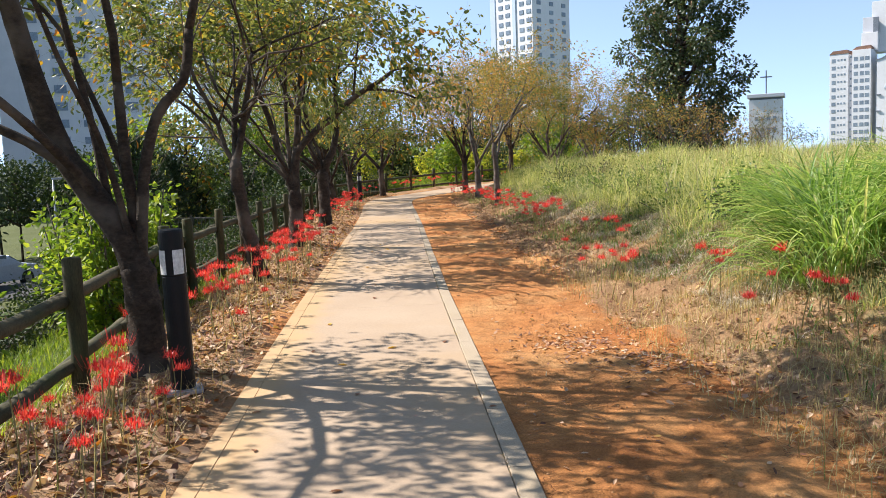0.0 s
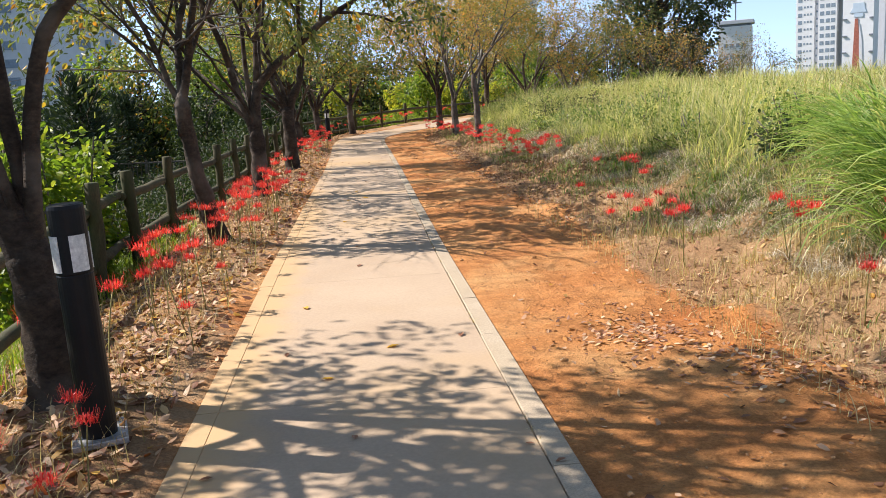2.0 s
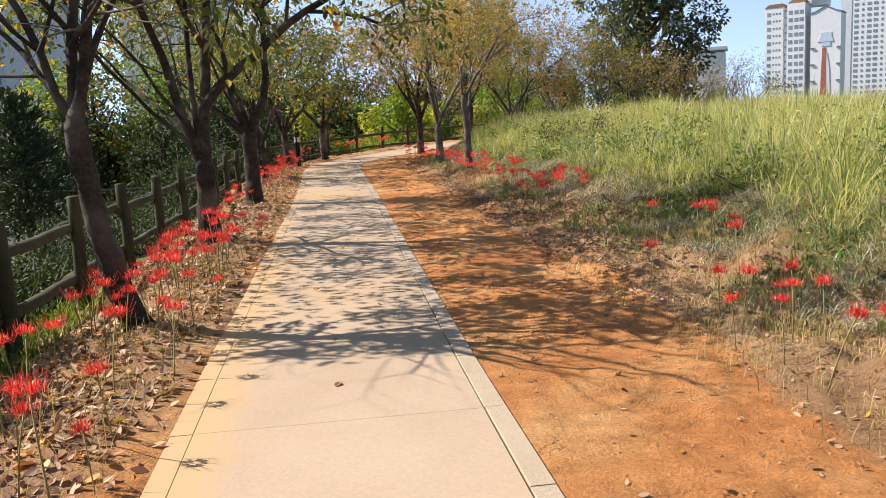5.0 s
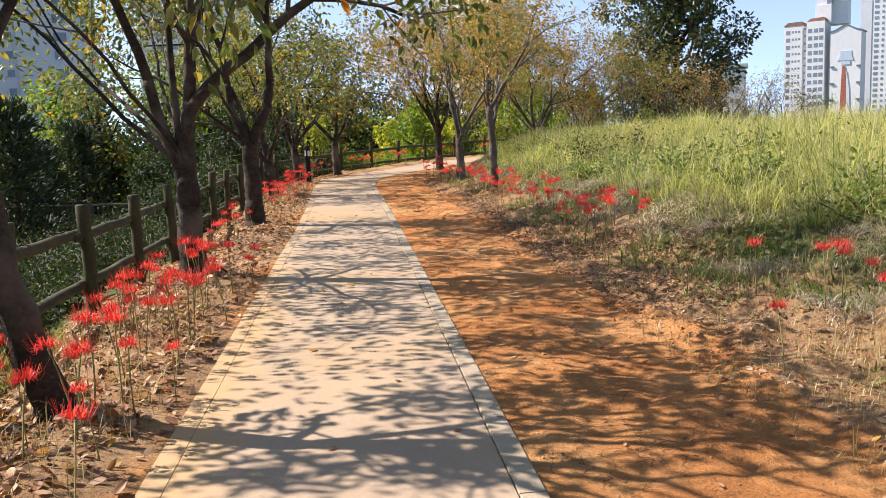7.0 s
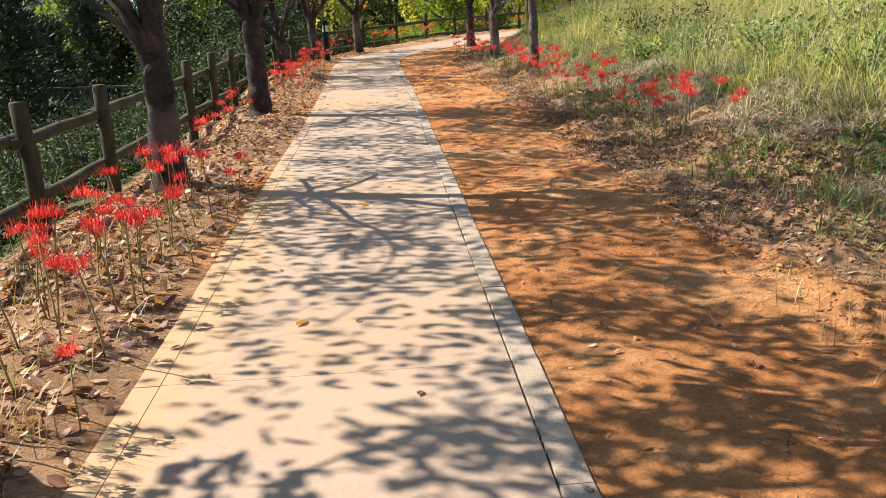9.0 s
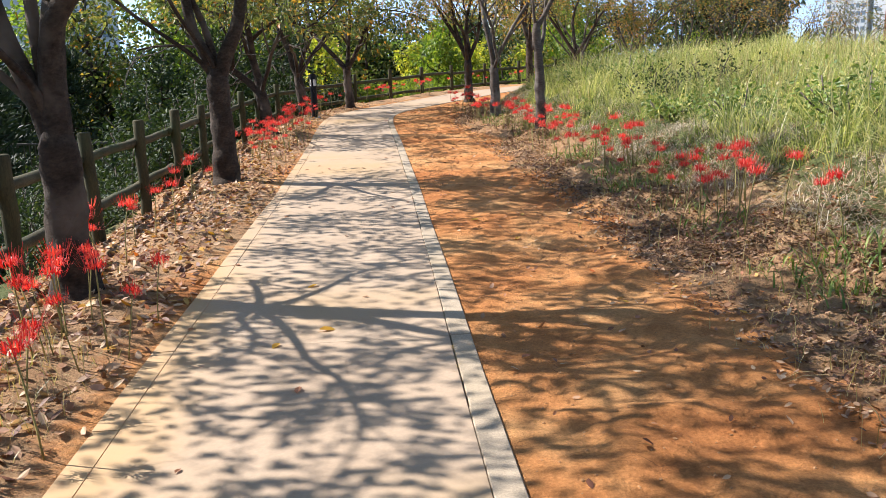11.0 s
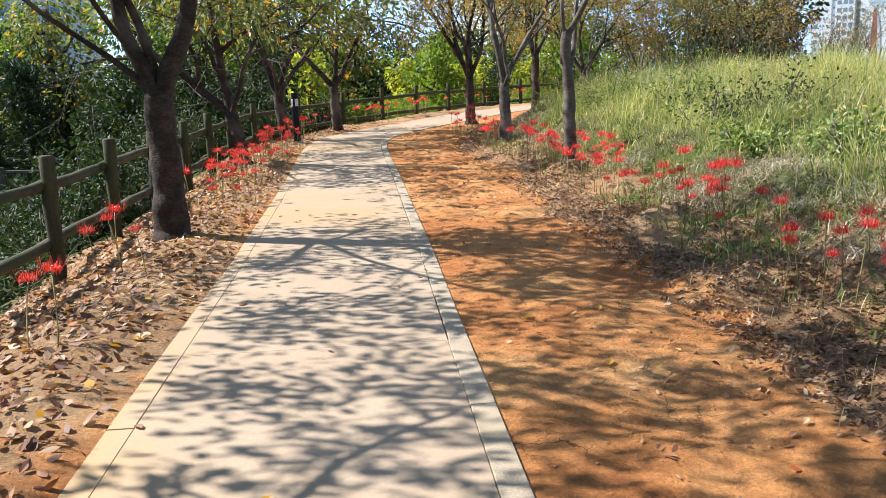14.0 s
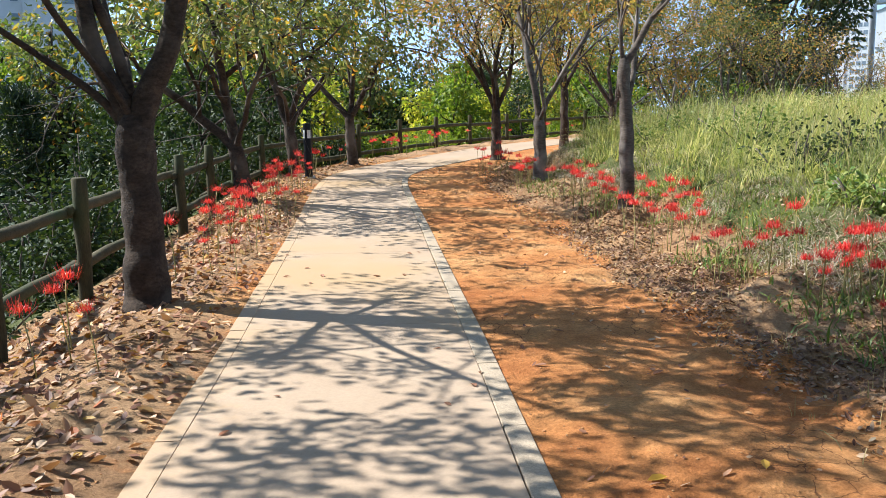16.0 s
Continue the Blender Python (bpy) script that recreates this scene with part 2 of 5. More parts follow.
def ground_material():
    m, nt, p = nodes_of("ground")
    at = nt.nodes.new("ShaderNodeAttribute")
    at.attribute_name = "zone"
    sep = nt.nodes.new("ShaderNodeSeparateColor")
    nt.links.new(at.outputs["Color"], sep.inputs["Color"])
    big, mid, fine = noisy(nt, 0.9, 5.0), noisy(nt, 7.0, 6.0, 0.65), noisy(nt, 55.0, 8.0, 0.75)
    soil = ramp(nt, big, [(0.3, (0.33, 0.18, 0.085)), (0.7, (0.48, 0.31, 0.165))])
    soil = mix(nt, soil, ramp(nt, fine, [(0.3, (0.55, 0.52, 0.5)), (0.7, (1.25, 1.25, 1.25))]), 1.0, "MULTIPLY")
    dirt = ramp(nt, big, [(0.3, (0.47, 0.172, 0.05)), (0.5, (0.61, 0.27, 0.09)), (0.72, (0.69, 0.395, 0.165))])
    dirt = mix(nt, dirt, ramp(nt, mid, [(0.3, (0.72, 0.68, 0.66)), (0.65, (1.12, 1.12, 1.12))]), 1.0, "MULTIPLY")
    dirt = mix(nt, dirt, ramp(nt, fine, [(0.3, (0.6, 0.55, 0.5)), (0.7, (1.18, 1.18, 1.18))]), 1.0, "MULTIPLY")
    green = ramp(nt, mid, [(0.3, (0.06, 0.075, 0.022)), (0.7, (0.13, 0.14, 0.05))])
    straw = ramp(nt, mid, [(0.3, (0.33, 0.22, 0.125)), (0.7, (0.58, 0.44, 0.265))])

    def edge(channel):
        a = nt.nodes.new("ShaderNodeMath")
        a.operation = "MULTIPLY_ADD"
        nt.links.new(mid, a.inputs[0])
        a.inputs[1].default_value = 0.7
        nt.links.new(sep.outputs[channel], a.inputs[2])
        return ramp(nt, a.outputs[0], [(0.72, (0, 0, 0)), (0.98, (1, 1, 1))])

    cell = put(nt, "ShaderNodeTexVoronoi", Scale=5.5)
    cell.feature = "DISTANCE_TO_EDGE"
    bend = nt.nodes.new("ShaderNodeVectorMath")
    bend.operation = "MULTIPLY_ADD"
    wave = put(nt, "ShaderNodeTexNoise", Scale=9.0, Detail=3.0)
    place = nt.nodes.new("ShaderNodeNewGeometry").outputs["Position"]
    nt.links.new(place, wave.inputs["Vector"])
    nt.links.new(wave.outputs["Color"], bend.inputs[0])
    bend.inputs[1].default_value = (0.16, 0.16, 0.16)
    nt.links.new(place, bend.inputs[2])
    nt.links.new(bend.outputs[0], cell.inputs["Vector"])
    line = ramp(nt, cell.outputs["Distance"], [(0.008, (1, 1, 1)), (0.026, (0, 0, 0))])
    where_cracked = ramp(nt, noisy(nt, 0.75, 3.0), [(0.55, (0, 0, 0)), (0.63, (0.8, 0.8, 0.8))])
    crack = mix(nt, line, where_cracked, 1.0, "MULTIPLY")
    dirt = mix(nt, dirt, (0.13, 0.05, 0.02), crack)
    c = mix(nt, soil, dirt, edge("Red"))
    c = mix(nt, c, straw, edge("Blue"))
    c = mix(nt, c, green, edge("Green"))
    nt.links.new(c, p.inputs["Base Color"])
    p.inputs["Roughness"].default_value = 0.95
    p.inputs["Specular IOR Level"].default_value = 0.2
    h = nt.nodes.new("ShaderNodeMath")
    h.operation = "MULTIPLY_ADD"
    nt.links.new(mid, h.inputs[0])
    h.inputs[1].default_value = 2.0
    nt.links.new(fine, h.inputs[2])
    bump(nt, p, h.outputs[0], 1.0, 0.028)
    return m


def sandy_material():
    """The path's concrete, with sand washed over it along one edge."""
    m = M_SLAB.copy()
    m.name = "path_concrete_sanded"
    nt = m.node_tree
    p = nt.nodes["Principled BSDF"]
    old = p.inputs["Base Color"].links[0].from_socket
    at = nt.nodes.new("ShaderNodeAttribute")
    at.attribute_name = "sand"
    a = nt.nodes.new("ShaderNodeMath")
    a.operation = "MULTIPLY_ADD"
    nt.links.new(noisy(nt, 3.0, 6.0, 0.65), a.inputs[0])
    a.inputs[1].default_value = 0.8
    nt.links.new(at.outputs["Fac"], a.inputs[2])
    amount = ramp(nt, a.outputs[0], [(0.55, (0, 0, 0)), (1.15, (0.9, 0.9, 0.9))])
    nt.links.new(mix(nt, old, (0.46, 0.30, 0.15), amount), p.inputs["Base Color"])
    return m


M_SANDED = sandy_material()
M_GROUND = ground_material()

# ---- plan: the line of the path and the lie of the land ----
LINE = np.array([(0.15, -14), (-0.1, -6), (-0.28, 0), (-0.45, 3.8), (-0.635, 7), (-0.81, 10), (-0.91, 12.1), (-1.03, 14.5),
                 (-1.11, 16.3), (-1.21, 18.3), (-1.31, 20.5), (-1.45, 23), (-1.63, 26.2), (-1.77, 28.3), (-1.92, 31),
                 (-1.88, 32.9), (-1.45, 34.5), (-0.55, 36.3), (0.6, 38.3), (1.9, 40.4), (3.6, 42.7), (6.0, 44.9),
                 (10, 47.2), (20, 51), (40, 57)])


def smooth_line(pts, step=0.25):
    out = []
    n = len(pts)
    for i in range(n - 1):
        p0, p1, p2, p3 = pts[max(i - 1, 0)], pts[i], pts[i + 1], pts[min(i + 2, n - 1)]
        k = max(2, int(np.linalg.norm(p2 - p1) / step))
        t = np.linspace(0, 1, k, endpoint=False)[:, None]
        out.append(0.5 * (2 * p1 + (p2 - p0) * t + (2 * p0 - 5 * p1 + 4 * p2 - p3) * t * t + (3 * p1 - p0 - 3 * p2 + p3) * t ** 3))
    return np.vstack(out + [pts[-1:]])


CURVE = smooth_line(LINE)
STEP = np.diff(CURVE, axis=0)
ALONG = np.r_[0, np.cumsum(np.hypot(STEP[:, 0], STEP[:, 1]))]
HALF = 0.86


def offset(x, y):
    """Signed distance from the path's middle line, to the right positive."""
    x, y = np.atleast_1d(np.asarray(x, float)), np.atleast_1d(np.asarray(y, float))
    best, out = np.full(x.shape, 1e18), np.zeros(x.shape)
    for (ax, ay), (dx, dy) in zip(CURVE[:-1:2], (CURVE[2::2] - CURVE[:-2:2])):
        t = np.clip(((x - ax) * dx + (y - ay) * dy) / (dx * dx + dy * dy), 0, 1)
        ex, ey = x - ax - t * dx, y - ay - t * dy
        q = ex * ex + ey * ey
        near = q < best
        best = np.where(near, q, best)
        out = np.where(near, np.sqrt(q) * np.sign(ex * dy - ey * dx), out)
    return out


def value_noise(x, y, seed):
    """Smooth noise between 0 and 1 on a square lattice."""
    ix, iy = np.floor(x).astype(np.int64), np.floor(y).astype(np.int64)
    fx, fy = x - ix, y - iy
    fx, fy = fx * fx * (3 - 2 * fx), fy * fy * (3 - 2 * fy)

    def corner(a, b):
        h = (a * 374761393 + b * 668265263 + seed * 1442695041) & 0x7FFFFFFF
        h = ((h ^ (h >> 13)) * 1274126177) & 0x7FFFFFFF
        return ((h ^ (h >> 16)) & 0xFFFF) / 65535.0

    low = corner(ix, iy) * (1 - fx) + corner(ix + 1, iy) * fx
    top = corner(ix, iy + 1) * (1 - fx) + corner(ix + 1, iy + 1) * fx
    return low * (1 - fy) + top * fy


def rise(y):
    y = np.asarray(y, float)
    t = np.clip(y - 18, 0, 22)
    return 0.0008 * t * t + 0.02 * np.clip(y - 40, 0, 10)


def land(x, y, d=None):
    """Height of the ground."""
    x, y = np.atleast_1d(np.asarray(x, float)), np.atleast_1d(np.asarray(y, float))
    if d is None:
        d = offset(x, y)
    z = np.interp(d, [-400, -60, -30, -16, -10, -6, -4, -3.0, -2.5, -1.9, -1.4, -1.0, -0.83, -0.77, 0.77, 0.83, 1.0, 2.3, 2.6, 3.0, 3.5, 3.85, 4.25, 5.0, 7, 9.5, 14, 60, 400],
                  [-4.2, -4.2, -3.9, -3.2, -2.2, -1.15, -0.75, -0.42, -0.22, -0.02, 0.05, 0.02, -0.004, -0.07, -0.07, -0.004, 0.0, 0.0, 0.035, 0.07, 0.14, 0.28, 0.50, 0.62, 0.78, 0.9, 1.0, 1.0, 1.0])
    low = 2 * value_noise(x * 0.55, y * 0.55, 1) - 1
    lump = 2 * value_noise(x * 2.1, y * 2.1, 2) - 1
    clod = 2 * value_noise(x * 6.5, y * 6.5, 3) - 1
    far = np.interp(np.abs(d), [0.9, 1.4, 2.4, 4, 9, 30], [0.0, 0.015, 0.03, 0.07, 0.16, 0.25])
    mid = np.interp(d, [-4, -2, -1.2, -0.9, 0.9, 1.2, 2.3, 3.0, 5.5, 7], [0.05, 0.045, 0.03, 0.0, 0.0, 0.016, 0.035, 0.11, 0.11, 0.05])
    near = np.interp(d, [-3, -1.2, -0.9, 0.9, 1.2, 2.3, 2.9, 5.5, 7], [0.025, 0.022, 0.0, 0.0, 0.015, 0.026, 0.055, 0.05, 0.02])
    return z + rise(y) + far * low + mid * lump + near * clod


def at(s, d):
    """Place on the ground plan: s metres along the line from y = 0, d to the right."""
    s = s + S0
    i = int(np.clip(np.searchsorted(ALONG, s) - 1, 0, len(STEP) - 1))
    u = STEP[i] / np.hypot(*STEP[i])
    p = CURVE[i] + u * (s - ALONG[i])
    return p[0] + u[1] * d, p[1] - u[0] * d, math.atan2(u[1], u[0])


S0 = float(np.interp(0.0, CURVE[:, 1], ALONG))


# ---- helpers for meshes ----
def mesh_from(name, verts, faces, mat, smooth=False):
    me = bpy.data.meshes.new(name)
    me.from_pydata([tuple(v) for v in verts] if not isinstance(verts, np.ndarray) else verts.tolist(), [], faces if isinstance(faces, list) else faces.tolist())
    for m in (mat if isinstance(mat, (list, tuple)) else [mat]):
        me.materials.append(m)
    if smooth:
        me.polygons.foreach_set("use_smooth", [True] * len(me.polygons))
    me.update()
    return me


def child(name, me, parent, label="", m=None):
    ob = new(name, me)
    ob.parent = parent
    if m is not None:
        ob.matrix_basis = m
    if label:
        ob["label"] = label
    return ob


def part(name, bm, mat, parent, label="", m=None):
    me = bpy.data.meshes.new(name)
    bm.to_mesh(me)
    bm.free()
    me.materials.append(mat)
    return child(name, me, parent, label, m)


def box(sx, sy, sz, centre=(0, 0, 0), bevel=0.0, bm=None):
    own = bm or bmesh.new()
    made = bmesh.ops.create_cube(own, size=1)["verts"]
    bmesh.ops.transform(own, matrix=Matrix.Translation(centre) @ Matrix.Diagonal((sx, sy, sz, 1)), verts=made)
    if bevel:
        edges = list({e for v in made for e in v.link_edges})
        bmesh.ops.bevel(own, geom=edges, offset=bevel, segments=2, affect="EDGES", profile=0.6)
    return own


def tubes(lines, sides=6):
    """Verts and faces of tapering tubes: each line is a list of (point, radius)."""
    vs, fs = [], []
    for ln in lines:
        k = sides if ln[0][1] > 0.02 else (5 if ln[0][1] > 0.008 else 3)
        start = len(vs)
        prev = None
        for i, (p, r) in enumerate(ln):
            a = ln[min(i + 1, len(ln) - 1)][0] - ln[max(i - 1, 0)][0]
            a = a.normalized() if a.length > 1e-9 else Vector((0, 0, 1))
            if prev is None:
                prev = a.orthogonal().normalized()
            prev = (prev - a * prev.dot(a)).normalized()
            b = a.cross(prev)
            for j in range(k):
                w = 2 * math.pi * j / k
                vs.append(p + (prev * math.cos(w) + b * math.sin(w)) * r)
        for i in range(len(ln) - 1):
            for j in range(k):
                q = start + i * k
                fs.append((q + j, q + (j + 1) % k, q + k + (j + 1) % k, q + k + j))
        fs.append(tuple(start + (len(ln) - 1) * k + j for j in range(k)))
        fs.append(tuple(start + j for j in reversed(range(k))))
    return vs, fs


def leaves(pos, direction, length, width, rng, curl=0.25, droop=0.0):
    """Many leaves of six corners each, bent along the middle."""
    n = len(pos)
    d = direction / np.maximum(np.linalg.norm(direction, axis=1, keepdims=True), 1e-9)
    d[:, 2] -= droop
    d /= np.linalg.norm(d, axis=1, keepdims=True)
    side = np.cross(d, rng.normal(size=(n, 3)))
    side /= np.maximum(np.linalg.norm(side, axis=1, keepdims=True), 1e-9)
    up = np.cross(side, d)
    L = (length * rng.uniform(0.65, 1.25, n))[:, None]
    W = (width * rng.uniform(0.7, 1.2, n))[:, None]
    v = np.empty((n, 6, 3))
    for i, (a, b, c) in enumerate(((0, 0, 0), (0.3, 0.5, 0.5), (0.68, 0.42, 0.35), (1.0, 0, -0.4), (0.68, -0.42, 0.35), (0.3, -0.5, 0.5))):
        v[:, i] = pos + d * L * a + side * W * b + up * W * c * curl
    base = (np.arange(n) * 6)[:, None]
    f = np.concatenate([base + np.array([0, 1, 2, 3]), base + np.array([0, 3, 4, 5])])
    return v.reshape(-1, 3), f


def blades(x, y, z, height, width, lean, rng, heading=None, arch=0.6):
    """Grass blades of three joints each, bending over."""
    n = len(x)
    a = rng.uniform(0, 2 * math.pi, n) if heading is None else heading
    ox, oy = np.cos(a), np.sin(a)
    sx, sy = -oy, ox
    root = np.stack([x, y, z], 1)
    v = np.empty((n, 7, 3))
    for k, t in enumerate((0.0, 0.4, 0.75)):
        out = lean * height * t ** (1 + arch)
        up = height * (t - 0.45 * lean * t * t)
        w = width * (1 - 0.55 * t)
        for j, sgn in enumerate((-1, 1)):
            v[:, 2 * k + j, 0] = root[:, 0] + ox * out + sx * w * sgn
            v[:, 2 * k + j, 1] = root[:, 1] + oy * out + sy * w * sgn
            v[:, 2 * k + j, 2] = root[:, 2] + up
    v[:, 6, 0] = root[:, 0] + ox * lean * height
    v[:, 6, 1] = root[:, 1] + oy * lean * height
    v[:, 6, 2] = root[:, 2] + height * (1 - 0.5 * lean)
    b = (np.arange(n) * 7)[:, None]
    quads = np.concatenate([b + np.array([0, 1, 3, 2]), b + np.array([2, 3, 5, 4])]).tolist()
    return v.reshape(-1, 3), quads + (b + np.array([4, 5, 6])).tolist()


# ---- ground ----
def make_ground():
    xs = np.unique(np.round(np.concatenate([np.linspace(-600, -60, 14), np.linspace(-60, -12, 25), np.linspace(-12, -6, 20), np.linspace(-6, 7, 236),
                                            np.linspace(7, 16, 30), np.linspace(16, 60, 23), np.linspace(60, 600, 14)]), 4))
    ys = np.unique(np.round(np.concatenate([np.linspace(-300, -20, 12), np.linspace(-20, -4, 30), np.linspace(-4, 30, 400), np.linspace(30, 52, 110),
                                            np.linspace(52, 90, 24), np.linspace(90, 900, 16)]), 4))
    X, Y = np.meshgrid(xs, ys)
    x, y = X.ravel(), Y.ravel()
    d = offset(x, y)
    z = land(x, y, d)
    nx = len(xs)
    i = (np.arange(len(ys) - 1)[:, None] * nx + np.arange(nx - 1)[None, :]).ravel()
    me = mesh_from("ground", np.stack([x, y, z], 1), np.stack([i, i + 1, i + nx + 1, i + nx], 1), M_GROUND, True)
    wob = 0.14 * np.sin(y * 0.9) + 0.08 * np.sin(y * 2.3 + 1)
    red = np.interp(d + wob, [-1.6, -1.05, -0.8, 0.0, 0.6, 2.15, 2.75], [0, 0.35, 0.6, 1, 1, 1, 0])
    blue = np.interp(d + wob, [2.2, 2.8, 4.0, 5.0], [0, 0.4, 0.5, 0.3]) * (0.75 + 0.25 * np.sin(y * 0.7) * np.sin(x * 1.1))
    green = np.interp(d + wob, [-60, -3.2, -2.6, 2.9, 3.6, 4.4], [1, 1, 0.0, 0.05, 0.4, 1.0])
    col = me.color_attributes.new("zone", "FLOAT_COLOR", "POINT")
    col.data.foreach_set("color", np.stack([red, green, blue, np.ones_like(red)], 1).ravel())
    tagged(new("ground", me), "red-brown soil with a trodden clay lane and a grassy bank", "ground", kind="structure")


make_ground()

# ---- fence ----
def log_mesh(name, length, r, mat, seed):
    rng = random.Random(seed)
    pts = [(Vector((length * (i / 6 - 0.5), rng.uniform(-.006, .006), rng.uniform(-.008, .008))), r * rng.uniform(0.94, 1.06)) for i in range(7)]
    pts = [(pts[0][0] - Vector((0.012, 0, 0)), r * 0.86)] + pts + [(pts[-1][0] + Vector((0.012, 0, 0)), r * 0.86)]
    return mesh_from(name, *tubes([pts], 10), mat, True)


def make_fence():
    root = new("timber_fence")
    tagged(root, "dark weathered round-log post-and-rail fence along the verge", "fence")
    posts = [log_mesh("post", 1.35, 0.066, M_POST, 3 + i) for i in range(3)]
    rails = {}
    rng = random.Random(5)
    stops = []
    s = -2.65
    while s < 60:
        d = float(np.interp(s, [0, 6.3, 11.65, 25, 33, 40, 60], [-1.95, -2.12, -2.56, -2.5, -2.2, -2.0, -2.0]))
        x, y, a = at(s, d)
        stops.append((x, y))
        s += 1.79 if s < 11 else 1.92
    for i, (x, y) in enumerate(stops):
        z = rise(y) + 0.0
        top = 0.89 + rng.uniform(-.03, .03)
        child("post", posts[i % 3], root, m=pose(x, y, z + top - 0.675, rng.uniform(-1.5, 1.5), 90 + rng.uniform(-2, 2), rng.uniform(0, 360)))
        if i + 1 < len(stops):
            x2, y2 = stops[i + 1]
            L = math.hypot(x2 - x, y2 - y)
            a = math.atan2(y2 - y, x2 - x)
            slope = math.degrees(math.atan2(float(rise(y2) - rise(y)), L))
            for h, side in ((0.62, 0.085), (0.11, 0.085)):
                key = round(L, 1)
                if key not in rails:
                    rails[key] = log_mesh("rail", L + 0.22, 0.05, M_WOOD, 40)
                k = side + (0.035 if i % 2 else -0.015)
                child("rail", rails[key], root,
                      m=pose((x + x2) / 2 - math.sin(a) * k, (y + y2) / 2 + math.cos(a) * k, float(rise((y + y2) / 2)) + h + rng.uniform(-.02, .02), rng.uniform(0, 360), -slope, math.degrees(a)))


make_fence()


# ---- bollard lamps ----
def make_bollard():
    root = new("bollard_light")
    tagged(root, "black steel bollard path light with white lens windows", "bollard light", "bollard lights along the path")
    r = 0.078
    rows = [(0.02, r), (0.78, r), (0.785, r * 0.97), (0.79, r), (1.075, r), (1.09, r * 0.96), (1.095, r * 0.8)]
    vs, fs = tubes([[(Vector((0, 0, z)), q) for z, q in rows]], 28)
    child("column", mesh_from("column", vs, fs, M_BLACK, False), root)
    for k in range(4):
        a = math.radians(-65 + k * 90)
        bm = bmesh.new()
        n = 6
        ring = []
        for i in range(n + 1):
            w = a + math.radians(-27 + 54 * i / n)
            for z in (0.80, 0.96):
                for q in (r * 0.9, r + 0.004):
                    ring.append(bm.verts.new((math.cos(w) * q, math.sin(w) * q, z)))
        for i in range(n):
            p, q = ring[i * 4:i * 4 + 4], ring[i * 4 + 4:i * 4 + 8]
            bm.faces.new((p[1], q[1], q[3], p[3]))
            bm.faces.new((p[3], q[3], q[2], p[2]))
            bm.faces.new((p[0], q[0], q[1], p[1]))
        bm.faces.new((ring[0], ring[1], ring[3], ring[2]))
        e = ring[-4:]
        bm.faces.new((e[1], e[0], e[2], e[3]))
        part("lens", bm, M_LENS, root, "white frosted lens")
    part("base_plate", box(0.24, 0.24, 0.03, (0, 0, 0.015), 0.006), M_STEEL, root, "grey base plate")
    for i in range(4):
        vs, fs = tubes([[(Vector((0, 0, 0)), 0.012), (Vector((0, 0, 0.02)), 0.012)]], 6)
        child("bolt", mesh_from("bolt", vs, fs, M_STEEL), root, m=pose(0.1 * (-1) ** i, 0.1 * (-1) ** (i // 2), 0.03))
    return root


bollard = make_bollard()
bollard.matrix_basis = pose(-1.77, 5.58, float(land(-1.77, 5.58)[0]) - 0.005, 0, -1.0, 20)
BOLLARDS = [(-3.07, 32.4)]
for bx, by in BOLLARDS:
    copy_thing(bollard, pose(bx, by, float(land(bx, by)[0]) - 0.005, 0, 0, 10))


# ---- trees ----
def grow(rng, start, direction, length, r, level, lines, tips, spec):
    """One branch and what grows from it."""
    n = 5 if level < 2 else 4
    p, d = start.copy(), direction.normalized()
    pts = [(p.copy(), r)]
    r_end = r * (0.62 if level < spec["levels"] else 0.35)
    for i in range(n):
        d = (d + Vector((rng.gauss(0, .13), rng.gauss(0, .13), rng.gauss(0.02, .10) + (spec["lift"] * 0.06 if level < 2 else -0.03)))).normalized()
        p = p + d * (length / n)
        pts.append((p.copy(), r + (r_end - r) * (i + 1) / n))
    lines.append(pts)
    if level >= spec["levels"] - 1:
        for q, _ in pts[1:]:
            tips.append((q, d))
    if level >= spec["levels"]:
        return
    kids = spec["kids"][min(level, len(spec["kids"]) - 1)]
    phase = rng.uniform(0, 6.28)
    for k in range(kids):
        j = n if k < 2 else rng.randint(2, n - 1)
        q, qr = pts[j]
        side = d.orthogonal().normalized()
        side = (Matrix.Rotation(phase + k * 2.4, 3, d) @ side)
        spread = spec["spread"] * rng.uniform(0.7, 1.25)
        nd = (d * math.cos(spread) + side * math.sin(spread) + Vector((0, 0, spec["lift"] * (0.3 if level < 2 else 0.0)))).normalized()
        grow(rng, q, nd, length * rng.uniform(0.60, 0.80), qr * rng.uniform(0.48, 0.66), level + 1, lines, tips, spec)


